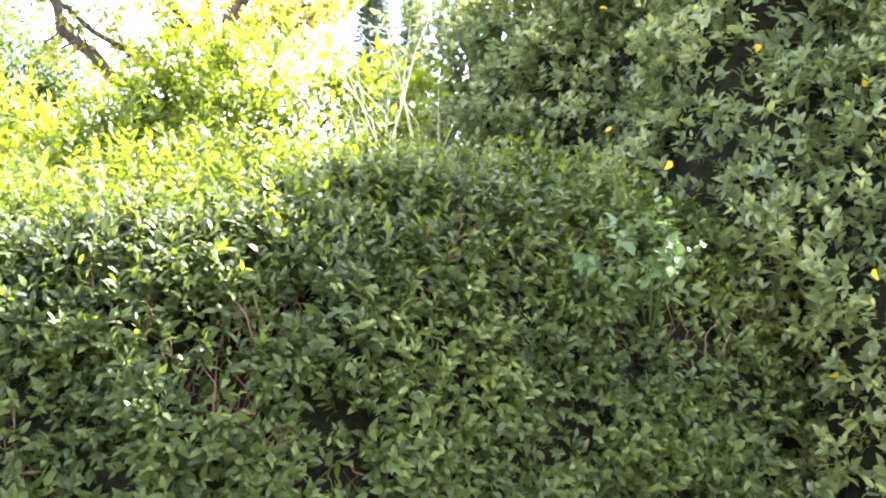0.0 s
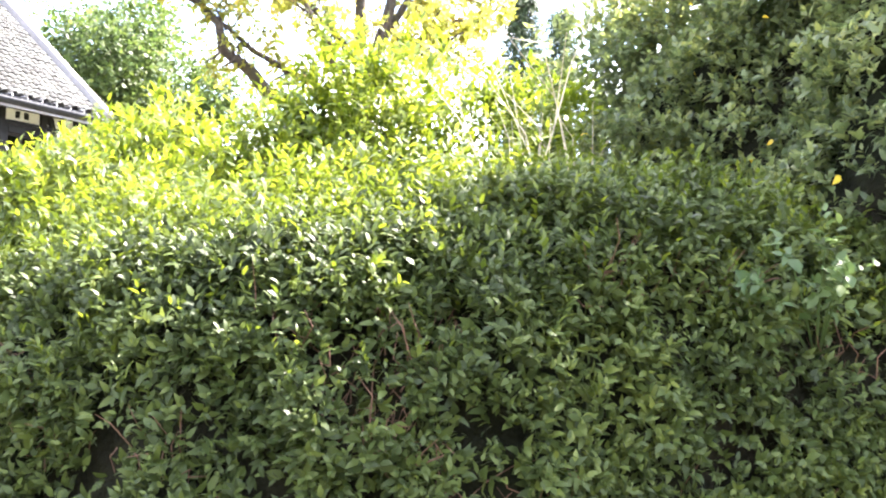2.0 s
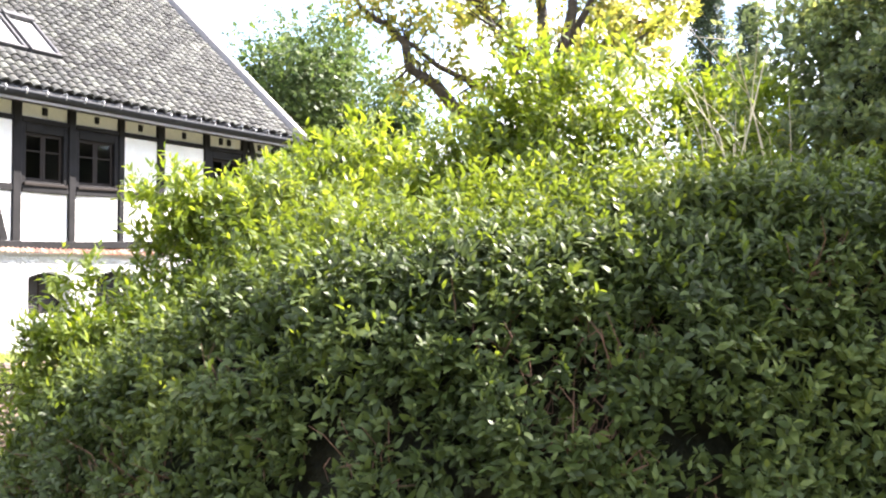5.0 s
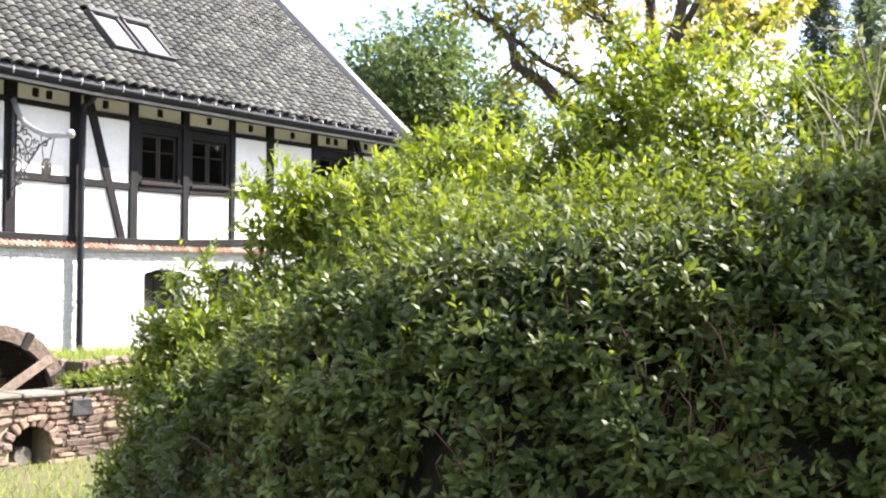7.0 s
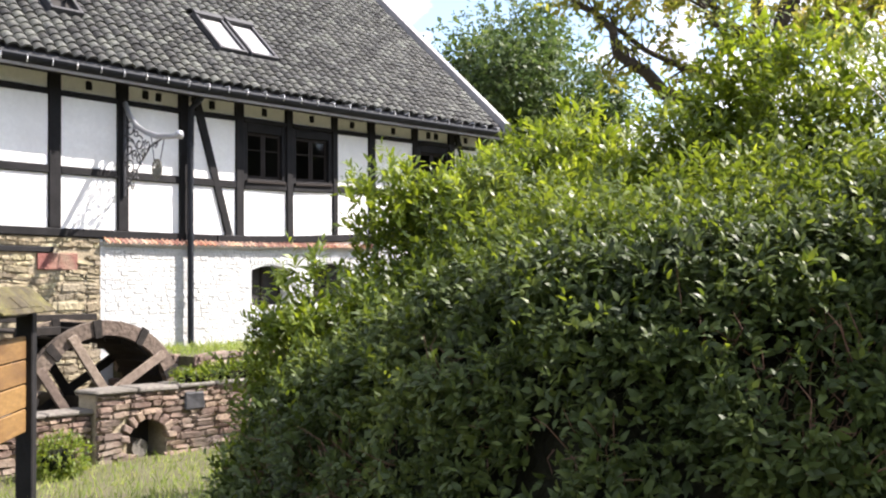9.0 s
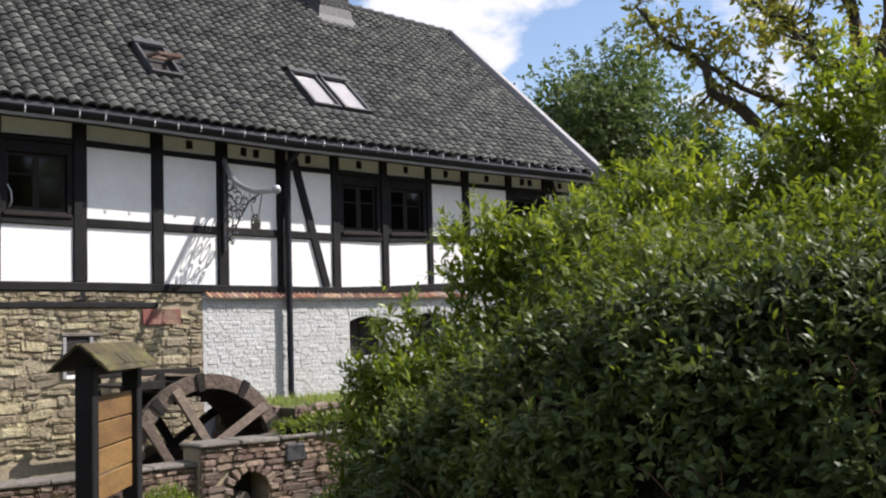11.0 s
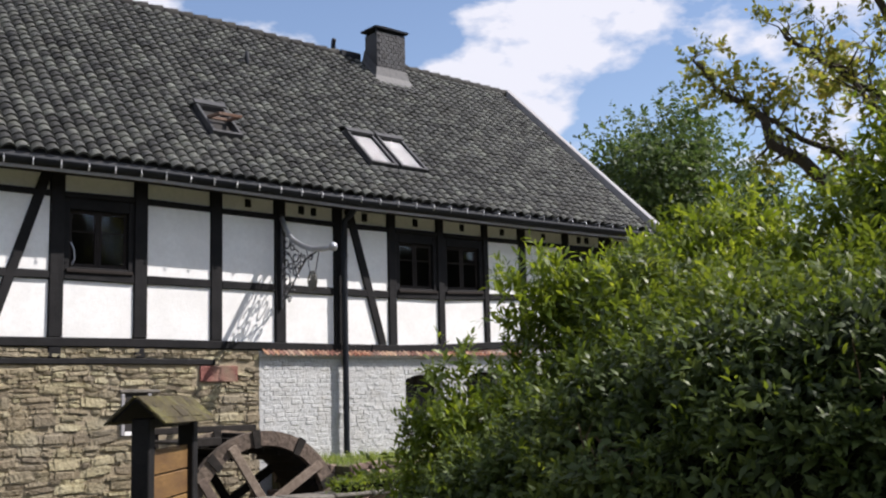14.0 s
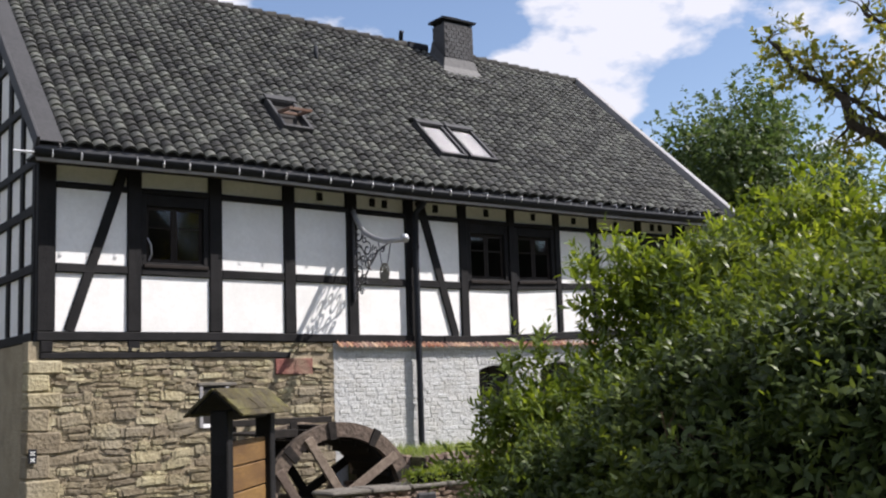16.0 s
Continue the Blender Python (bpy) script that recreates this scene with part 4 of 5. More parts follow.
def iron_sign():
    x = 5.13
    s = empty("hanging_sign", "wrought iron bracket sign with scrollwork on the timber wall", "sign", at=(x, 0, 2.6))
    b = bmesh.new()
    tube([(x, -0.05, 2.28), (x, -0.055, 3.9)], 0.022, 6, b)
    part("wall_bar", b, M_IRON, s)
    b = bmesh.new()
    arc = [(x, -0.06, 3.84), (x, -0.2, 3.62), (x, -0.42, 3.42), (x, -0.72, 3.28), (x, -1.05, 3.18), (x, -1.38, 3.15), (x, -1.62, 3.14)]
    tube(arc, 0.045, 8, b)
    part("arm", b, M_IRONLT, s, "pale grey curved arm", smooth=True)
    b = bmesh.new()
    bmesh.ops.create_uvsphere(b, u_segments=10, v_segments=6, radius=0.075, matrix=Matrix.Translation((x, -1.66, 3.15)))
    part("knob", b, M_IRONLT, s, smooth=True)
    b = bmesh.new()
    for cy, cz, r, st, sg in ((-0.22, 3.38, 0.15, 0.5, 1), (-0.2, 3.06, 0.16, 2.6, -1), (-0.5, 3.12, 0.14, 1.2, 1), (-0.22, 2.74, 0.15, 0.3, 1), (-0.5, 2.86, 0.11, 3.4, -1), (-0.75, 3.08, 0.10, 1.0, -1), (-0.15, 2.5, 0.10, 1.4, 1), (-0.4, 2.64, 0.10, 4.0, 1), (-0.42, 3.3, 0.09, 2.0, -1), (-0.36, 2.96, 0.09, 5.0, 1), (-0.62, 2.98, 0.08, 0.2, -1), (-0.98, 3.07, 0.07, 2.4, 1), (-0.12, 2.9, 0.08, 1.0, -1), (-0.3, 2.42, 0.07, 3.0, -1)):
        part("scroll", tube(spiral(cy, cz, r, 1.25, st, x, sg), 0.013, 5), M_IRON, s)
    tube([(x, -0.07, 2.4), (x, -0.3, 2.55), (x, -0.55, 2.8), (x, -0.85, 3.05), (x, -1.2, 3.14)], 0.014, 5, b)
    tube([(x, -0.07, 3.3), (x, -0.3, 3.2), (x, -0.5, 2.95), (x, -0.6, 2.75)], 0.014, 5, b)
    part("scroll_stem", b, M_IRON, s)
    b = bmesh.new()
    tube([(x, -0.86, 3.2), (x, -0.95, 2.78)], 0.009, 5, b)
    tube([(x, -1.24, 3.14), (x, -1.12, 2.78)], 0.009, 5, b)
    part("chain", b, M_IRON, s)
    b = bmesh.new()
    for k in range(10):
        a = 2 * math.pi * k / 10
        tube([(x, -1.03, 2.66), (x, -1.03 + 0.14 * math.cos(a), 2.66 + 0.17 * math.sin(a))], [0.018, 0.012], 5, b)
    tube([(x, -1.03 + 0.13 * math.cos(2 * math.pi * k / 16), 2.66 + 0.15 * math.sin(2 * math.pi * k / 16)) for k in range(17)], 0.016, 5, b, False)
    bmesh.ops.create_cube(b, size=1, matrix=Matrix.LocRotScale((x, -1.03, 2.62), None, (0.02, 0.2, 0.12)))
    part("emblem", b, M_EMBLEM, s, "openwork emblem hanging on two chains")


iron_sign()


# ---- water wheel ----
WC = Vector((3.62, 0, -0.97))


def arc_block(a0, a1, r0, r1, y0, y1, bev=0.008):
    b = bmesh.new()
    n = 5
    ring = []
    for k in range(n):
        a = a0 + (a1 - a0) * k / (n - 1)
        c, s = math.cos(a), math.sin(a)
        ring.append([b.verts.new((WC.x + c * r, y, WC.z + s * r)) for r, y in ((r0, y0), (r1, y0), (r1, y1), (r0, y1))])
    for p, q in zip(ring, ring[1:]):
        for k in range(4):
            b.faces.new((p[k], p[(k + 1) % 4], q[(k + 1) % 4], q[k]))
    b.faces.new(ring[0][::-1]), b.faces.new(ring[-1])
    bmesh.ops.recalc_face_normals(b, faces=b.faces[:])
    return b


def wheel():
    w = empty("water_wheel", "weathered oak water wheel standing in its stone pit", "water wheel", at=(WC.x, -1.4, -2.25))
    R0, R1 = 1.06, 1.275
    for y0, y1 in ((-2.12, -2.0), (-0.92, -0.8)):
        for k in range(10):
            a = radians(90) + k * math.pi / 5 + 0.12
            part("rim_segment", arc_block(a + 0.008, a + math.pi / 5 - 0.008, R0 + random.uniform(-0.01, 0.01), R1 + random.uniform(-0.012, 0.008), y0, y1), M_OAKGREY, w)
            part("rim_joint", arc_block(a - 0.05, a + 0.05, R0 - 0.02, R1 + 0.02, y0 - 0.03, y0 - 0.002), M_DARKWOOD, w)
    # clasp arms: two pairs of chords round the axle; front pale oak, rear near-black
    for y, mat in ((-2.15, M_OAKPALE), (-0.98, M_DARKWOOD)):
        for th, o1, o2 in ((radians(-57), 0.12, -0.50), (radians(31), 0.17, -0.40)):
            u = Vector((math.cos(th), 0, math.sin(th)))
            v = Vector((-u.z, 0, u.x))
            for o in (o1, o2):
                c = WC + v * o
                h = math.sqrt(1.2 ** 2 - o * o)
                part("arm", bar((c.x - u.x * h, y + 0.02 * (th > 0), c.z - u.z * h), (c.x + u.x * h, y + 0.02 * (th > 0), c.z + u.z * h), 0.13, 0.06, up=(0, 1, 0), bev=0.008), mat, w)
    b = bmesh.new()
    n = 48
    rr = [[b.verts.new((WC.x + math.cos(2 * math.pi * k / n) * r, y, WC.z + math.sin(2 * math.pi * k / n) * r)) for k in range(n)] for r, y in ((1.03, -1.998), (1.055, -1.998), (1.055, -0.922), (1.03, -0.922))]
    for q in range(4):
        for k in range(n):
            b.faces.new((rr[q][k], rr[q][(k + 1) % n], rr[(q + 1) % 4][(k + 1) % n], rr[(q + 1) % 4][k]))
    bmesh.ops.recalc_face_normals(b, faces=b.faces[:])
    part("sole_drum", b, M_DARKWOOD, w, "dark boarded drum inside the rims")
    for k in range(24):
        a = 2 * math.pi * k / 24
        u = Vector((math.cos(a), 0, math.sin(a)))
        p = WC + u * 1.10
        b = bar((p.x, -1.998, p.z), (p.x, -0.922, p.z), 0.03, 0.3, up=(u + Vector((-u.z, 0, u.x)) * 0.45).normalized(), bev=0.004)
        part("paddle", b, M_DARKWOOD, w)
    b = bmesh.new()
    tube([(WC.x, -2.75, WC.z), (WC.x, -0.02, WC.z)], 0.15, 12, b)
    part("axle", b, M_DARKWOOD, w, smooth=True)
    f = empty("launder", "dark timber water channel above the wheel", "launder", at=(3.0, -1.4, 0.3))
    part("floor_board", box(2.35, 3.0, -1.95, -0.75, 0.16, 0.20, 0.01), M_DARKWOOD, f)
    part("side_board", box(2.35, 3.0, -2.0, -1.952, 0.12, 0.24, 0.01), M_DARKWOOD, f)
    part("side_board", box(2.5, 4.25, -0.748, -0.70, 0.27, 0.37, 0.01), M_DARKWOOD, f)
    part("support", box(2.4, 2.5, -1.9, -1.8, -2.4, 0.158, 0.01), M_DARKWOOD, f)
    part("support", box(2.52, 2.64, -0.698, -0.6, -2.4, 0.34, 0.01), M_DARKWOOD, f)


wheel()


# ---- pit walls and terrace ----
def rough_stones(parent, x0, x1, z0, z1, y, mat, seed, hmin, hmax, wmin, wmax, skip=(), depth=0.09, limit=300, wave=0.02):
    """Coursed rubble: every stone its own piece, sharing a dozen lumpy shapes."""
    rng = random.Random(seed)
    shapes = []
    for s in range(12):
        b = bmesh.new()
        bmesh.ops.create_cube(b, size=1)
        bmesh.ops.bevel(b, geom=b.edges[:], offset=0.12 + 0.10 * rng.random(), segments=2, affect="EDGES")
        for v in b.verts:
            v.co += Vector((rng.uniform(-1, 1), rng.uniform(-1, 1), rng.uniform(-1, 1))) * 0.05
        lean = (rng.uniform(-0.2, 0.2), rng.uniform(-0.2, 0.2))
        for v in b.verts:
            if v.co.y < 0:
                v.co.y += v.co.x * lean[0] + v.co.z * lean[1] + rng.uniform(-0.03, 0.03)
        me = bpy.data.meshes.new("stone")
        b.to_mesh(me)
        b.free()
        me.materials.append(mat)
        shapes.append(me)
    z, n = z0, 0
    rest = bmesh.new()
    while z < z1 - 0.03:
        h = min(rng.uniform(hmin, hmax), z1 - z)
        x = x0
        while x < x1 - 0.02:
            w = rng.uniform(wmin, wmax) * (0.7 + 0.6 * h / hmax)
            w = min(w, x1 - x)
            if x1 - x - w < wmin * 0.5:
                w = x1 - x
            xm, zm = x + w / 2, z + h / 2
            if not any(a < xm < c and p < zm < q for a, c, p, q in skip):
                split = (3 if h > hmin * 2.6 and rng.random() < 0.4 else 2) if rng.random() < 0.42 and h > hmin * 1.5 else 1
                for k in range(split):
                    hh = h / split
                    zz = z + hh * (k + 0.5)
                    wander = [wave * noise.noise(Vector((q * 1.15 + seed, zz * 1.4, 0.3))) for q in (xm - 0.1, xm, xm + 0.1)]
                    lean_y = -math.degrees(math.atan2(wander[2] - wander[0], 0.2))
                    m = pose(xm, y + rng.uniform(-0.012, 0.012), zz + wander[1] + rng.uniform(-0.014, 0.014), 0, lean_y + rng.uniform(-6, 6), 0) @ Matrix.Diagonal((w * rng.uniform(0.95, 1.02) - 0.006, depth, hh * rng.uniform(0.93, 1.06) - 0.006, 1))
                    me = rng.choice(shapes)
                    n += 1
                    if n <= limit:
                        child("stone", me, parent, m=m)
                    else:
                        k0 = len(rest.verts)
                        rest.from_mesh(me)
                        rest.verts.ensure_lookup_table()
                        for v in rest.verts[k0:]:
                            v.co = m @ v.co
            x += w
        z += h
    if len(rest.verts):
        tagged(part("stones", rest, mat, parent, "smaller rubble stones"), kind="stuff")
    else:
        rest.free()


def pit_walls():
    low = part("parapet_wall", box(0.2, 2.78, -3.16, -2.86, -1.75, -0.86), M_MORTAR)
    tagged(low, "low quarry stone wall with grey coping beside the wheel pit", "wall", kind="structure")
    rough_stones(low, 0.2, 2.78, -1.62, -0.87, -3.18, M_WALLSTONE, 21, 0.07, 0.13, 0.14, 0.32, depth=0.1)
    for k in range(4):
        part("coping_stone", box(0.2 + k * 0.66, 0.85 + k * 0.66, -3.25, -2.8, -0.86, -0.80, 0.02, 0.012), M_COPING, low)
    b = bmesh.new()
    for s in ((2.80, 3.24, -1.75, -0.62), (3.84, 6.6, -1.75, -0.62), (3.24, 3.84, -0.96, -0.62)):
        box(s[0], s[1], -3.3, -2.86, s[2], s[3], bm=b)
    up = part("outlet_wall", b, M_MORTAR)
    tagged(up, "quarry stone wall with a small arched outlet", "wall", kind="structure")
    rough_stones(up, 2.80, 6.6, -1.62, -0.63, -3.32, M_WALLSTONE, 22, 0.06, 0.11, 0.13, 0.34, skip=((3.2, 3.86, -1.8, -0.95),), depth=0.1)
    for k in range(6):
        part("coping_stone", box(2.76 + k * 0.62, 3.36 + k * 0.62, -3.4, -2.8, -0.62, -0.56, 0.02, 0.012), M_COPING, up)
    for k in range(9):
        a = math.pi * (k + 0.5) / 9
        c = Vector((3.54 + math.cos(a) * 0.36, -3.36, -1.28 + math.sin(a) * 0.36))
        b = box(-0.07, 0.07, -0.02, 0.14, -0.05, 0.05, 0.018, 0.016)
        b.transform(Matrix.Translation(c) @ Matrix.Rotation(-a, 4, "Y"))
        part("arch_stone", b, M_WALLSTONE, up)
    # near-black sheet paints the dark of the outlet tunnel
    part("tunnel_back", box(3.1, 4.0, -2.85, -2.8, -1.75, -0.7), M_ROOMSHADE, up)
    b = bmesh.new()
    tube([(3.5, -3.2, -1.38), (3.5, -2.86, -1.38)], 0.12, 16, b)
    part("shaft_end", b, M_COPING, up, "pale round shaft end in the outlet")
    b = box(4.08, 4.4, -3.41, -3.375, -0.92, -0.66, 0.02, 0.02)
    part("slate_plaque", b, M_SLATE, up, "dark slate plaque")
    part("sill_stone", box(3.15, 3.95, -3.6, -3.33, -1.62, -1.52, 0.02, 0.015), M_COPING, up)
    ter = part("terrace", box(4.95, 9.5, -2.3, -0.0, -1.75, -0.28), M_GROUND)
    tagged(ter, "earth terrace with grass against the white wall", "terrace", kind="structure")
    rough_stones(ter, 4.95, 8.5, -1.0, -0.24, -2.3, M_WALLSTONE, 23, 0.09, 0.16, 0.16, 0.34, depth=0.16)
    side = bmesh.new()
    rng = random.Random(4)
    for k in range(34):
        y, z = rng.uniform(-2.25, -0.1), rng.uniform(-0.9, -0.28)
        box(4.86, 4.98, y - 0.12, y + 0.12, z - 0.06, z + 0.06, 0.02, 0.015, bm=side)
    tagged(part("stones", side, M_WALLSTONE, ter), kind="stuff")
    r = np.random.default_rng(11)
    n = 3000
    pos = np.stack([r.uniform(4.95, 8.5, n), r.uniform(-2.3, -0.05, n), np.full(n, -0.30)], 1)
    g = new("grass", leaf_mesh("grass", pos, r.normal(size=(n, 3)) * 0.45 + np.array([0, 0, 1.0]), r.normal(size=(n, 3)), r.uniform(0.06, 0.2, n), r.uniform(0.008, 0.014, n), M_GRASS, None))
    tagged(g, "dry grass along the foot of the white wall", "grass", kind="stuff")


pit_walls()


# ---- roofed notice board ----
def notice_board():
    a, c = Vector((-0.07, -6.40, 0)), Vector((0.91, -5.28, 0))
    d = (c - a).normalized()
    s = Vector((d.y, -d.x, 0))
    nb = empty("notice_board", "roofed wooden notice board with ochre planks and mossy shingles", "notice board", at=(a.x, a.y, -1.42))
    for p in (a, c):
        part("post", bar(p + Vector((0, 0, -1.6)), p + Vector((0, 0, 0.60)), 0.17, 0.17, up=tuple(d), bev=0.012), M_TIMBER, nb)
    zt = 0.30
    for k in range(4):
        z1 = zt - k * 0.25
        b = bar(a + d * 0.08 + Vector((0, 0, z1 - 0.12)), c - d * 0.08 + Vector((0, 0, z1 - 0.12)), 0.04, 0.235, up=(0, 0, 1), bev=0.008)
        part("plank", b, M_SIGNWOOD, nb)
    part("tie_beam", bar(a - d * 0.05 + Vector((0, 0, 0.55)), c + d * 0.05 + Vector((0, 0, 0.55)), 0.08, 0.1), M_TIMBER, nb)
    for sg in (-1, 1):
        e0, e1 = a - d * 0.22, c + d * 0.04
        top0, top1 = e0 + Vector((0, 0, 0.76)), e1 + Vector((0, 0, 0.76))
        lo0, lo1 = e0 + s * sg * 0.21 + Vector((0, 0, 0.57)), e1 + s * sg * 0.21 + Vector((0, 0, 0.57))
        b = bmesh.new()
        nrm = (top1 - top0).cross(lo0 - top0).normalized()
        if nrm.z < 0:
            nrm = -nrm
        f = [b.verts.new(v) for v in (top0, top1, lo1, lo0)] + [b.verts.new(v + nrm * 0.02) for v in (top0, top1, lo1, lo0)]
        for q in ((0, 1, 2, 3), (7, 6, 5, 4), (0, 4, 5, 1), (1, 5, 6, 2), (2, 6, 7, 3), (3, 7, 4, 0)):
            b.faces.new([f[i] for i in q])
        bmesh.ops.recalc_face_normals(b, faces=b.faces[:])
        deck = part("roof_deck", b, M_TIMBER, nb)
        for j in range(4):
            for i in range(10):
                u, v = i / 10, j / 4
                p = top0.lerp(top1, u + 0.05).lerp(lo0.lerp(lo1, u + 0.05), 1 - v - 0.1) + nrm * (0.026 + 0.006 * (j % 2))
                m = Matrix((d, (top0 - lo0).normalized(), nrm)).transposed().to_4x4()
                m.translation = p
                bb = box(-0.118, 0.118, -0.095, 0.06, -0.006, 0.008 + random.uniform(0, 0.008), 0.004, 0.004)
                bb.transform(m)
                part("shingle", bb, M_MOSS, deck)


notice_board()

# ---- hedge and shrubs ----
EYE = (-4.25, -16.05)


def ring(az, dist, z, rx, rz, ry=None):
    """A shrub form by bearing and distance from where the walker stands."""
    return (EYE[0] + dist * math.sin(radians(az)), EYE[1] + dist * math.cos(radians(az)), z, rx, ry or rx, rz)


HEDGE_LINE = ((44, 4.9, 0.45), (48, 4.35, 0.72), (52, 3.9, 0.92), (58, 3.5, 0.97), (64, 3.4, 1.02), (70, 3.45, 1.12), (76, 3.65, 1.28), (82, 3.95, 1.22), (88, 4.25, 1.05))
hedge_forms = []
for (a0, d0, t0), (a1, d1, t1) in zip(HEDGE_LINE, HEDGE_LINE[1:]):
    for k in range(3):
        f = k / 3
        hedge_forms.append(ring(a0 + (a1 - a0) * f, d0 + (d1 - d0) * f + 0.85, -0.5, 0.85, t0 + (t1 - t0) * f + 0.5))
shrub("hedge", "dense clipped green privet hedge with bare twigs showing", "hedge", hedge_forms, 35000, 0.058, 0.027, M_LAUREL, -0.85, 31, per=5, reach=0.07, ntwig=2400, lump=0.07, freq=4.2, clump=-0.5, boxy=2.6, fine=False, shrink=0.87, crest=2000, lift=0.18, bare=0.45)
end_forms = [ring(47.7, 6.5, -0.6, 0.52, 1.9), ring(50.5, 6.2, -0.2, 0.7, 1.6), ring(52.5, 6.9, 0.0, 0.8, 1.6), ring(39.4, 6.4, -0.95, 0.28, 1.45), ring(42.0, 6.5, -0.95, 0.30, 1.4), ring(44.8, 6.6, -0.95, 0.34, 1.5), ring(36.6, 6.4, -0.95, 0.5, 0.62), ring(42, 5.4, -0.85, 0.7, 1.05)]
shrub("shrub", "dark green rounded shrub at the hedge's end", "shrub", end_forms, 7000, 0.066, 0.025, M_LAUREL, -0.95, 32, per=7, reach=0.13, up=0.4, lump=0.18, freq=2.3, fine=False, lift=0.3, clump=-0.2)
shoot_forms = [ring(37.0, 6.1, -0.4, 0.15, 0.98), ring(38.4, 6.1, -0.4, 0.24, 0.98), ring(39.5, 6.15, -0.2, 0.16, 1.10), ring(41.1, 6.2, -0.4, 0.34, 1.0), ring(42.6, 5.9, -0.5, 0.34, 1.2), ring(44.0, 6.3, -0.1, 0.22, 1.46), ring(45.4, 6.4, 0.1, 0.3, 1.30), ring(47.4, 6.6, 0.1, 0.42, 1.30), ring(50, 6.3, 0.0, 0.6, 1.42), ring(52.5, 7.0, 0.2, 0.65, 1.5)]
shrub("shrub", "loose young shrub with bright yellow-green shoots", "shrub", shoot_forms, 6400, 0.084, 0.026, M_YOUNG, -0.95, 37, per=9, reach=0.17, up=0.75, lump=0.13, freq=2.8, fine=False, shrink=0.66, clump=-0.1, boxy=2.8)
back_forms = [ring(54.2, 6.6, 0.0, 0.8, 1.72), ring(57.4, 6.4, 0.0, 0.55, 1.72), ring(61.7, 6.3, 0.0, 0.55, 2.0), ring(61.0, 6.4, 1.1, 0.26, 1.25), ring(64.6, 6.3, 0.1, 0.8, 1.95), ring(66, 6.3, 1.0, 0.3, 1.2), ring(69, 6.0, 0.0, 0.8, 1.97), ring(72.5, 5.9, -0.2, 0.6, 2.05)]
shrub("shrub", "tall sunlit shrub with fresh yellow-green leaves behind the hedge", "shrub", back_forms, 7000, 0.088, 0.029, M_YOUNG, -0.9, 33, per=8, reach=0.18, up=0.55, lump=0.22, freq=2.3, fine=False, shrink=0.58, clump=-0.15)
mid_forms = [ring(az, d, -0.1, 0.6, top + 0.1) for az, d, top in ((50, 5.7, 1.1), (51.5, 5.35, 1.2), (54, 5.1, 1.25), (57.5, 4.9, 1.3), (61, 4.75, 1.32), (64.5, 4.7, 1.35), (68, 4.75, 1.38), (71.5, 4.85, 1.38))]
shrub("shrub", "leafy mid-green shrub rising behind the hedge top", "shrub", mid_forms, 6000, 0.070, 0.026, M_MID, -0.9, 39, per=8, reach=0.15, up=0.5, lump=0.2, freq=2.7, fine=False, shrink=0.78, clump=-0.12)
dark_forms = [ring(91, 7.2, 0.8, 1.15, 2.6, 1.4), ring(99, 6.6, 0.6, 1.2, 2.5, 1.4), ring(86.5, 6.4, 0.2, 0.85, 2.9, 0.9), ring(82.6, 6.7, 0.5, 0.8, 2.6, 0.9), ring(79.0, 6.2, -0.1, 0.48, 1.9, 0.6), ring(94, 5.6, 0.3, 0.9, 2.5, 0.95), ring(101, 5.3, 0.1, 0.8, 2.3, 0.8)]
shrub("evergreen", "tall dark evergreen shrub with glossy leaf rosettes", "shrub", dark_forms, 28000, 0.064, 0.032, M_HOLLY, -0.9, 34, per=6, reach=0.055, up=0.6, lump=0.17, freq=3.4, fine=False, shrink=0.72, keep=0.72, clump=-1.2)
# unseen crown added to keep the sun off the hedge face
shading_forms = [ring(94, 5.9, 2.6, 0.72, 1.5), ring(99, 6.6, 3.0, 1.0, 2.0), ring(91, 7.3, 2.8, 0.9, 1.2)]
shrub("evergreen", "unseen upper crown of the evergreen, added to shade the hedge", "shrub", shading_forms, 2600, 0.09, 0.04, M_HOLLY, 1.6, 40, per=6, reach=0.1, up=0.5, lump=0.18, freq=2.4, fine=False, shrink=0.82, clump=-0.3)
loose_forms = [ring(79.8, 7.2, 1.2, 0.5, 2.1, 0.6), ring(78.0, 7.2, 1.5, 0.46, 1.7, 0.5)]
loose_forms += [(x, y, z, rx * 0.55, ry * 0.55, rz * 0.8) for x, y, z, rx, ry, rz in loose_forms]
shrub("evergreen", "looser evergreen branches with gaps of sky", "shrub", loose_forms, 3600, 0.08, 0.034, M_HOLLY, -0.9, 38, per=7, reach=0.1, up=0.4, lump=0.2, freq=2.0, fine=False, ntwig=160, shrink=0.1, keep=0.3, clump=-0.3)
shrub("small_bush", "small round bush in front of the low wall", "bush", [(2.03, -3.75, -1.33, 0.27, 0.25, 0.27)], 500, 0.05, 0.025, M_YOUNG, -1.55, 35, per=6, reach=0.08, lump=0.08)
shrub("small_bush", "yellow-green creeper spilling over the stone wall", "bush", [(4.45, -3.15, -0.52, 0.35, 0.22, 0.12), (4.9, -3.1, -0.48, 0.4, 0.25, 0.18), (5.4, -3.1, -0.5, 0.4, 0.25, 0.22)], 850, 0.07, 0.026, M_YOUNG, -1.0, 36, per=6, reach=0.14, lump=0.12)


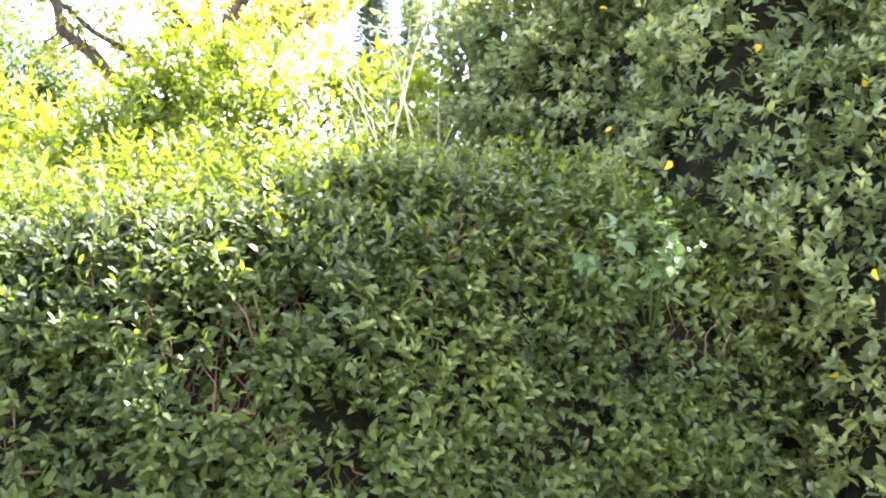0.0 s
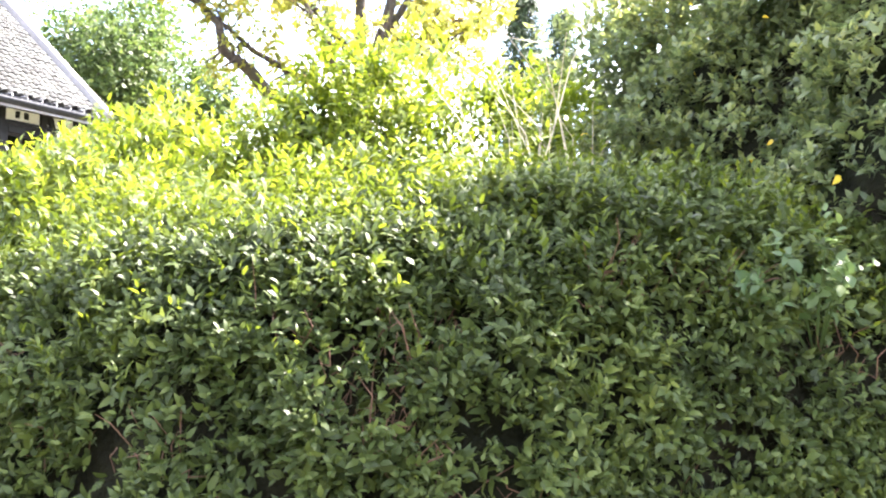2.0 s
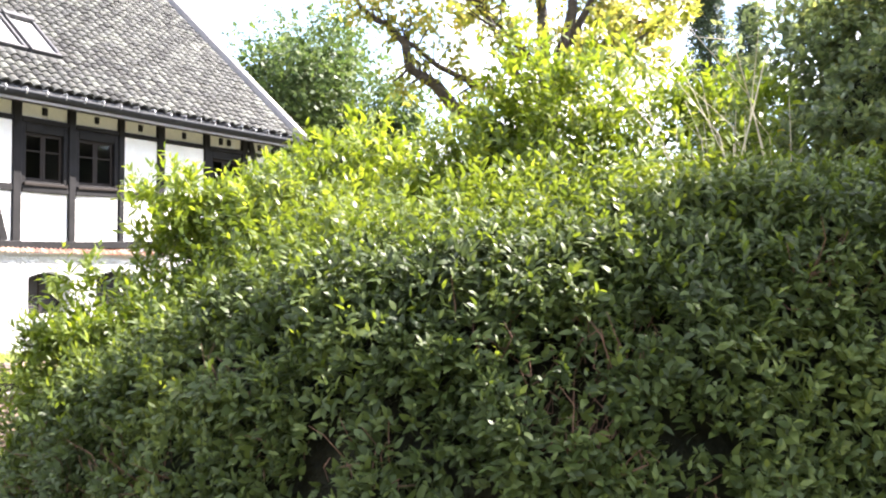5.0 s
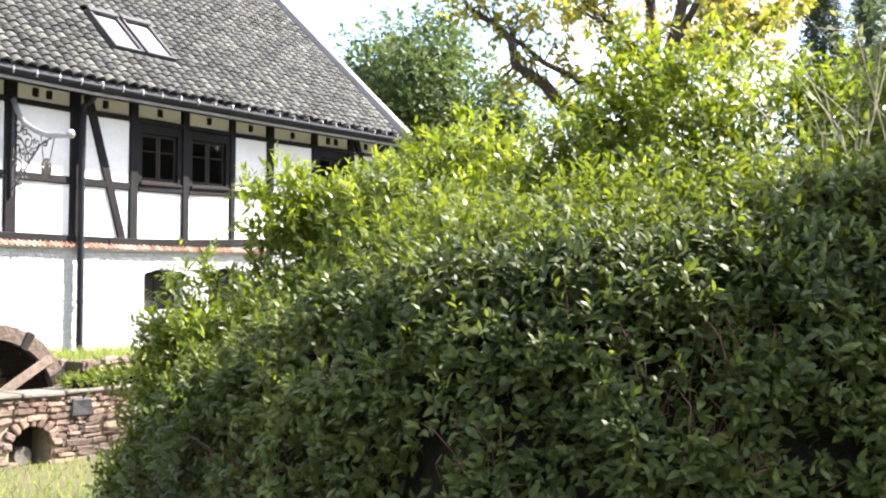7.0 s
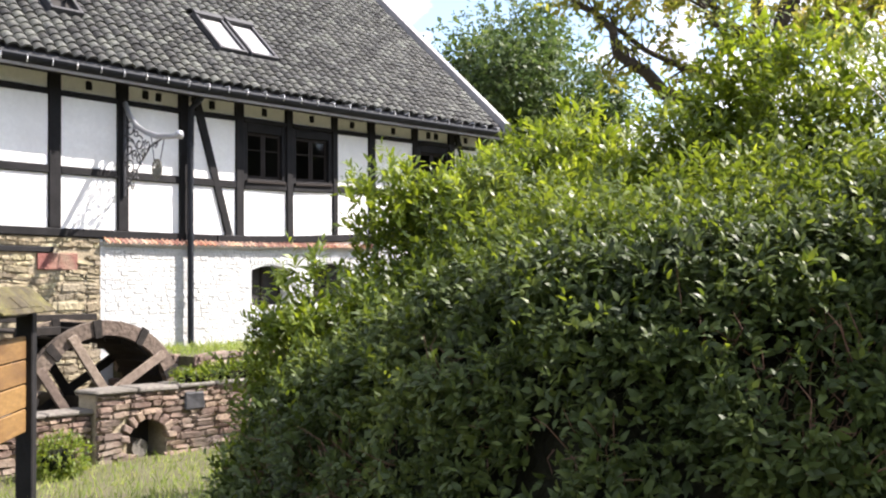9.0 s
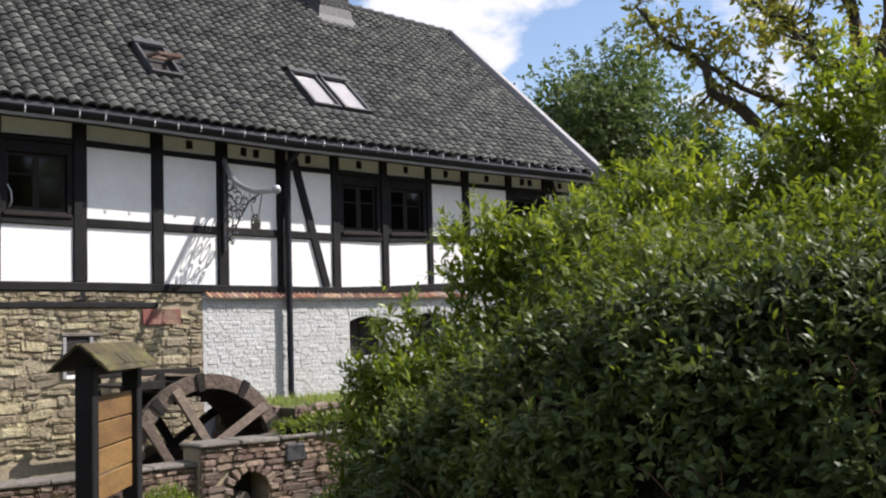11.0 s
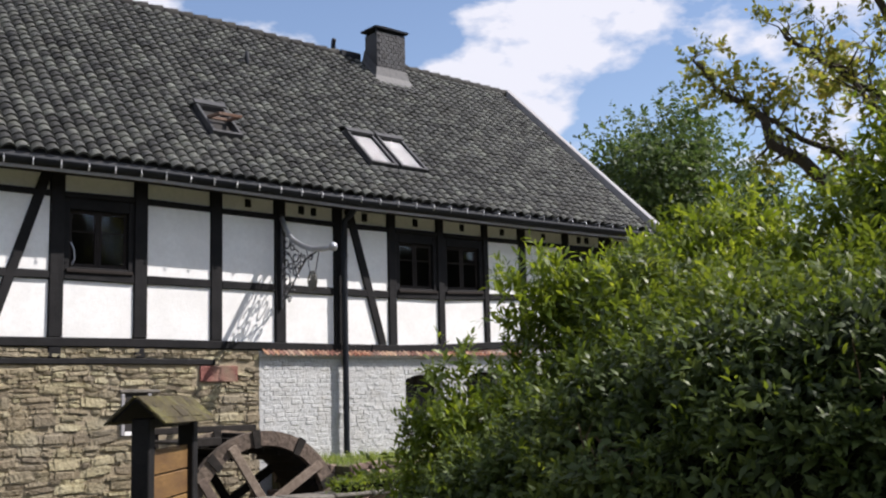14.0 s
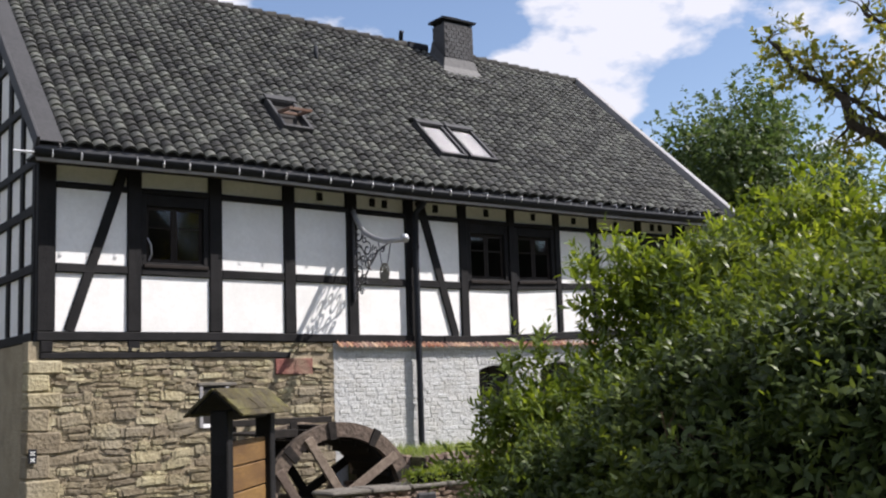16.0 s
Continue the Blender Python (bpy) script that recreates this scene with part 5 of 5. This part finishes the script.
# ---- trees ----
def tree(name, label, base, stems, trunk_r, leaf, mat, seed, depth=3, sprig_n=3, per=5, reach=0.25, length=0.1, width=0.05, bend=0.2, lift=0.1, spread=0.25, leafy=1):
    """Tapered trunk, forking limbs and leaves in loose sprays at the twig ends. stems: (height of the fork, direction, length)."""
    rng = np.random.default_rng(seed)
    ob = empty(name, label, "tree", at=base)
    b, tips = bmesh.new(), []
    p0 = Vector(base)
    for h, d, l, r in stems:
        limb(rng, b, p0 + Vector((0, 0, h)), Vector(d).normalized(), l, r, depth, tips, bend, 3, lift, leafy)
    top = max(h for h, *_ in stems)
    tube([p0 - Vector((0, 0, 0.3)), p0 + Vector((0.03, 0.02, top * 0.5)), p0 + Vector((0, 0, top + 0.05))], [trunk_r * 1.25, trunk_r, trunk_r * 0.85], 10, b)
    part("trunk", b, M_BARK, ob, "grey-brown trunk and limbs", smooth=True)
    tp = np.array([t[0] for t in tips])
    td = np.array([t[1] for t in tips])
    pos = np.repeat(tp, sprig_n, 0) + rng.normal(size=(len(tp) * sprig_n, 3)) * spread
    out = np.repeat(td, sprig_n, 0) + rng.normal(size=pos.shape) * 0.7
    child("crown", leaf_mesh("crown", *sprigs(rng, pos, out, per, reach, length, width), mat, None), ob)
    return ob


def spot(az, d, z):
    return Vector((*ring(az, d, 0, 1, 1)[:2], z))


def oak():
    """An old oak: one trunk, two steep stems and long crooked side limbs with leaf clumps along them."""
    rng = np.random.default_rng(7)
    base = spot(63.7, 12.5, -0.95)
    ob = empty("oak", "old oak with crooked limbs and golden-green leaves", "tree", at=base)
    limbs = (((63.7, 12.5, -1.2), (63.8, 12.5, 1.0), (63.75, 12.5, 2.3), (63.8, 12.5, 3.4)), 0.20, 0.13, 99), \
        (((63.7, 12.5, 3.25), (63.3, 12.5, 4.1), (62.9, 12.4, 5.2), (62.2, 12.3, 6.4)), 0.085, 0.04, 2), \
        (((63.95, 12.5, 3.2), (64.6, 12.6, 3.75), (65.3, 12.6, 4.5), (66.5, 12.8, 5.8)), 0.09, 0.04, 2), \
        (((63.7, 12.5, 2.0), (61.9, 12.4, 2.5), (60.0, 12.3, 2.79), (58.0, 12.1, 3.1), (56.3, 12.0, 3.32), (54.95, 12.0, 3.86), (53.8, 11.9, 3.98), (52.6, 11.9, 4.33)), 0.11, 0.014, 3), \
        (((62.9, 12.5, 2.8), (61.2, 12.3, 3.08), (58.1, 12.1, 3.38), (55.3, 12.0, 3.74)), 0.05, 0.022, 1), \
        (((63.6, 12.5, 3.3), (61.5, 12.3, 3.85), (59.5, 12.2, 4.2), (57.3, 12.1, 4.55)), 0.055, 0.022, 1), \
        (((63.9, 12.5, 3.1), (66.0, 12.7, 3.65), (68.0, 12.9, 4.0), (70.3, 13.0, 4.1)), 0.075, 0.025, 1), \
        (((63.4, 12.5, 4.2), (62.0, 12.2, 4.8), (60.4, 12.0, 5.5), (58.8, 12.0, 6.0)), 0.055, 0.022, 1), \
        (((64.3, 12.6, 3.5), (66.2, 12.7, 4.3), (68.4, 12.8, 4.7), (70.6, 12.9, 4.8)), 0.05, 0.02, 1), \
        (((63.6, 12.4, 2.9), (62.4, 12.0, 3.3), (61.2, 11.8, 3.6), (60.2, 11.7, 4.0)), 0.045, 0.02, 1), \
        (((63.9, 12.4, 2.9), (65.2, 12.0, 3.2), (66.5, 11.9, 3.4), (68.0, 11.9, 3.5)), 0.045, 0.02, 1)
    b, tips = bmesh.new(), []
    for pts, r0, r1, first in limbs:
        p = [spot(*q) for q in pts]
        n = len(p)
        line, rad = [], []
        for k in range(n - 1):
            for f in (0, 0.5):
                line.append(p[k].lerp(p[k + 1], f) + Vector(rng.normal(size=3)) * 0.035 * (k > 0))
                rad.append((r0 + (r1 - r0) * (k + f) / (n - 1)) * rng.uniform(0.92, 1.08))
        line.append(p[-1])
        rad.append(r1)
        tube(line, rad, 9, b, False)
        for k in range(2 * first, len(line)):
            near = 1.0 if k > 1 else 0.7
            for _ in range(2 if first == 3 else 3):
                dd = (line[k] - line[k - 1]).normalized() * 0.5 + Vector(rng.normal(size=3)) * 0.6 + Vector((0, 0, 0.25))
                limb(rng, b, line[k], dd.normalized(), rng.uniform(0.25, 0.5) * near * (0.6 if first == 3 else 1.0), max(rad[k] * 0.4, 0.012), 1, tips, 0.3, 2, 0.05, 1)
    part("trunk", b, M_BARK, ob, "grey-brown trunk and crooked limbs", smooth=True)
    tips = [t for t in tips if t[0].x > spot(60.5, 12.2, 0).x or rng.uniform() < 0.34]
    tp = np.array([t[0] for t in tips])
    td = np.array([t[1] for t in tips])
    rng2 = np.random.default_rng(8)
    pos = np.repeat(tp, 2, 0) + rng2.normal(size=(len(tp) * 2, 3)) * 0.06
    out = np.repeat(td, 2, 0) + rng2.normal(size=pos.shape) * 0.7
    child("crown", leaf_mesh("crown", *sprigs(rng2, pos, out, 6, 0.12, 0.085, 0.05), M_OAKLEAF, False), ob, "golden-green lobed leaves")


oak()
for az, d, h, n, seed in ((46.3, 34, 12.2, 10, 41), (50.2, 36, 12.0, 8, 42), (53.0, 35, 11.6, 7, 43), (43.4, 44, 14.2, 4, 44), (60.0, 36, 8.0, 4, 46)):
    q = ring(az, d, 0, 1, 1)
    tree("tree", "leafy green broadleaf tree behind the mill", (q[0], q[1], -1.5), [(h * 0.35, (0.1, 0, 1), h * 0.26, 0.16), (h * 0.35, (-0.5, 0.2, 1), h * 0.22, 0.12), (h * 0.3, (0.5, -0.4, 0.8), h * 0.2, 0.12), (h * 0.25, (0.1, 0.6, 0.6), h * 0.18, 0.1), (h * 0.2, (-0.5, -0.6, 0.6), h * 0.18, 0.1), (h * 0.2, (0.6, -0.5, 0.5), h * 0.18, 0.1)],
         0.22, 0.1, M_FARLEAF, seed, depth=3, sprig_n=n, per=5, reach=0.36, length=0.19, width=0.125, spread=0.5)


def conifer(az, d, h, r, seed):
    q = ring(az, d, 0, 1, 1)
    rng = np.random.default_rng(seed)
    base = Vector((q[0], q[1], -1.2))
    ob = empty("conifer", "tall narrow dark conifer", "tree", at=base)
    b = bmesh.new()
    tube([base, base + Vector((0, 0, h))], [0.16, 0.02], 8, b)
    part("trunk", b, M_BARK, ob)
    n = 2600
    t = rng.uniform(0.05, 1, n) ** 0.8
    a = rng.uniform(0, 2 * np.pi, n)
    rad = r * (1 - t) ** 0.8 * rng.uniform(0.2, 1.1, n)
    pos = np.array(base) + np.stack([np.cos(a) * rad, np.sin(a) * rad, t * h], 1)
    out = np.stack([np.cos(a), np.sin(a), np.full(n, -0.25)], 1)
    child("crown", leaf_mesh("crown", *sprigs(rng, pos, out, 6, 0.35, 0.2, 0.04), M_CONIFER, None), ob)


conifer(72.2, 26, 9.2, 1.3, 51)
conifer(74.2, 30, 9.8, 0.5, 52)


def dry_stems():
    """Pale leafless shoots that stand out of the sunlit shrub."""
    rng = np.random.default_rng(77)
    q = ring(73.6, 5.5, 0, 1, 1)
    ob = empty("dry_stems", "pale leafless shoots among the shrub leaves", "twigs", at=(q[0], q[1], 0.6))
    for k in range(20):
        p = Vector((q[0], q[1], 0.95)) + Vector(rng.normal(size=3)) * 0.2
        d = Vector((rng.normal() * 0.3, rng.normal() * 0.3, 1)).normalized()
        pts = [p, p + d * 0.3 + Vector(rng.normal(size=3)) * 0.03, p + d * 0.6 + Vector(rng.normal(size=3)) * 0.06, p + d * rng.uniform(0.7, 0.95) + Vector(rng.normal(size=3)) * 0.1]
        b = tube(pts, [0.005, 0.004, 0.003, 0.0015], 5)
        e = pts[2] + Vector(rng.normal(size=3)) * 0.16 + Vector((0, 0, 0.15))
        tube([pts[1], (pts[1] + e) / 2, e], [0.0032, 0.0025, 0.0015], 4, b)
        part("stem", b, M_PALETWIG, ob)


dry_stems()


def rose_shoot():
    """Compound bluish-green leaves in front of the hedge."""
    rng = np.random.default_rng(78)
    q = ring(87.6, 4.05, 0, 1, 1)
    ob = empty("rose_shoot", "bluish-green compound leaves on a shoot in front of the hedge", "plant", at=(q[0], q[1], -0.5))
    root = Vector((q[0] + 0.32, q[1], 0.55))
    tips = []
    for k in range(9):
        top = Vector((q[0] + rng.normal() * 0.06, q[1] + rng.uniform(-0.3, 0.25), 0.88 + rng.uniform(-0.2, 0.14)))
        part("stem", tube([root + Vector((0.25, 0, -0.5)), root, (root + top) / 2 + Vector((-0.05, 0, 0.05)), top], [0.006, 0.005, 0.004, 0.002], 5), M_ROSE, ob)
        for f in (0.7, 0.82, 0.92, 1.0):
            tips.append(np.array(root.lerp(top, f)))
    tp = np.array(tips)
    out = np.tile(np.array([-0.7, 0, 0.25]), (len(tp), 1)) + rng.normal(size=tp.shape) * 0.7
    child("foliage", leaf_mesh("foliage", *sprigs(rng, tp, out, 5, 0.10, 0.06, 0.036, 0.3, 1.0), M_ROSE), ob, "bluish-green leaflets")


rose_shoot()


def yellow_leaves():
    """A few turned leaves scattered over the evergreen."""
    rng = np.random.default_rng(79)
    p, nor, _ = blob_points(rng, dark_forms, 200, 0.2, 1.1, -0.5)
    p = p + nor * 0.12
    n = len(p)
    ob = new("yellow_leaves", leaf_mesh("yellow_leaves", p, nor + rng.normal(size=p.shape) * 0.7, nor + rng.normal(size=p.shape) * 0.4, rng.uniform(0.05, 0.08, n), rng.uniform(0.024, 0.036, n), M_YELLOW, False))
    tagged(ob, "scattered yellowed leaves on the evergreen shrub", "leaves", kind="stuff")


yellow_leaves()


def wood_edge():
    """Distant belt of trees that closes the view low over the horizon."""
    rng = np.random.default_rng(61)
    ob = empty("woodland", "distant belt of broadleaf woodland", "woodland", at=(0, 60, -1.5))
    tagged(ob, kind="stuff")
    pts = []
    for k in range(110):
        a = radians(rng.uniform(0, 360))
        d = rng.uniform(55, 75)
        pts.append((EYE[0] + math.sin(a) * d, EYE[1] + math.cos(a) * d, 0.5, rng.uniform(4, 7), rng.uniform(4, 7), rng.uniform(3.5, 6.5) if 30 < math.degrees(a) < 105 else rng.uniform(11, 17)))
    p, nor, _ = blob_points(rng, pts, 5000, 0.8, 0.25, -1.5)
    child("foliage", leaf_mesh("foliage", *sprigs(rng, p, nor + rng.normal(size=p.shape) * 0.5, 5, 0.9, 0.6, 0.35), M_FARLEAF, None), ob)
    # near-black cores paint the shade within the tree belt
    part("leaf_core", core(pts, 0.9, -1.5), M_INNERSHADE, ob, smooth=True)


wood_edge()


# ---- small pieces of roof and walls ----
tiles()
rough_stones(stone_wall, XL - 0.1, 4.72, -0.9, 1.335, 0.03, M_STONE, 71, 0.07, 0.23, 0.12, 0.44, skip=((2.26, 2.9, 0.2, 1.02), (3.6, 4.34, 1.04, 1.36)), depth=0.088, wave=0.07)
rough_stones(stone_wall, 0.06, 4.72, 1.445, 1.6, 0.03, M_STONE, 72, 0.07, 0.085, 0.12, 0.26, depth=0.09)


def quoins():
    """Larger dressed blocks at the corner."""
    z, k = -1.55, 0
    while z < 1.25:
        h = random.uniform(0.24, 0.36)
        w = 0.46 if k % 2 else 0.3
        part("quoin", box(XL - 0.12, XL - 0.1 + w, -0.04, 0.3, z, min(z + h, 1.335) - 0.012, 0.022, 0.012), M_STONE, stone_wall)
        z += h
        k += 1


quoins()


def bricks():
    b = bmesh.new()
    bmesh.ops.create_cube(b, size=1)
    bmesh.ops.bevel(b, geom=b.edges[:], offset=0.13, segments=1, affect="EDGES")
    shapes = []
    rng = random.Random(9)
    for k in range(6):
        me = bpy.data.meshes.new("brick")
        c = b.copy()
        for v in c.verts:
            v.co += Vector((rng.uniform(-1, 1), rng.uniform(-1, 1), rng.uniform(-1, 1))) * 0.04
        c.to_mesh(me)
        c.free()
        me.materials.append(M_WBRICK)
        shapes.append(me)
    b.free()
    rest, n = bmesh.new(), 0
    for j in range(24):
        x, z = 4.735 + (0.06 if j % 2 else 0), -0.27 + j * 0.0735
        while x < 12.0:
            w = rng.choice((0.118, 0.225, 0.235, 0.175))
            xc, x = x + w / 2, x + w
            if any(a - 0.06 < xc < c + 0.06 and 0.38 < z < 1.25 for a, c in CELLAR):
                continue
            dip = 0.008 * noise.noise(Vector((xc * 0.9, z * 2, 0)))
            m = pose(xc, 0.032 + rng.uniform(-0.006, 0.004), z + 0.034 + dip + rng.uniform(-0.004, 0.004), 0, rng.uniform(-2, 2), rng.uniform(-2.5, 2.5)) @ Matrix.Diagonal((w - 0.003, 0.06, 0.0725, 1))
            n += 1
            if n <= 300:
                child("brick", rng.choice(shapes), brick_wall, m=m)
            else:
                k0 = len(rest.verts)
                rest.from_mesh(rng.choice(shapes))
                rest.verts.ensure_lookup_table()
                for v in rest.verts[k0:]:
                    v.co = m @ v.co
    tagged(part("bricks", rest, M_WBRICK, brick_wall, "further whitewashed bricks"), kind="stuff")


bricks()


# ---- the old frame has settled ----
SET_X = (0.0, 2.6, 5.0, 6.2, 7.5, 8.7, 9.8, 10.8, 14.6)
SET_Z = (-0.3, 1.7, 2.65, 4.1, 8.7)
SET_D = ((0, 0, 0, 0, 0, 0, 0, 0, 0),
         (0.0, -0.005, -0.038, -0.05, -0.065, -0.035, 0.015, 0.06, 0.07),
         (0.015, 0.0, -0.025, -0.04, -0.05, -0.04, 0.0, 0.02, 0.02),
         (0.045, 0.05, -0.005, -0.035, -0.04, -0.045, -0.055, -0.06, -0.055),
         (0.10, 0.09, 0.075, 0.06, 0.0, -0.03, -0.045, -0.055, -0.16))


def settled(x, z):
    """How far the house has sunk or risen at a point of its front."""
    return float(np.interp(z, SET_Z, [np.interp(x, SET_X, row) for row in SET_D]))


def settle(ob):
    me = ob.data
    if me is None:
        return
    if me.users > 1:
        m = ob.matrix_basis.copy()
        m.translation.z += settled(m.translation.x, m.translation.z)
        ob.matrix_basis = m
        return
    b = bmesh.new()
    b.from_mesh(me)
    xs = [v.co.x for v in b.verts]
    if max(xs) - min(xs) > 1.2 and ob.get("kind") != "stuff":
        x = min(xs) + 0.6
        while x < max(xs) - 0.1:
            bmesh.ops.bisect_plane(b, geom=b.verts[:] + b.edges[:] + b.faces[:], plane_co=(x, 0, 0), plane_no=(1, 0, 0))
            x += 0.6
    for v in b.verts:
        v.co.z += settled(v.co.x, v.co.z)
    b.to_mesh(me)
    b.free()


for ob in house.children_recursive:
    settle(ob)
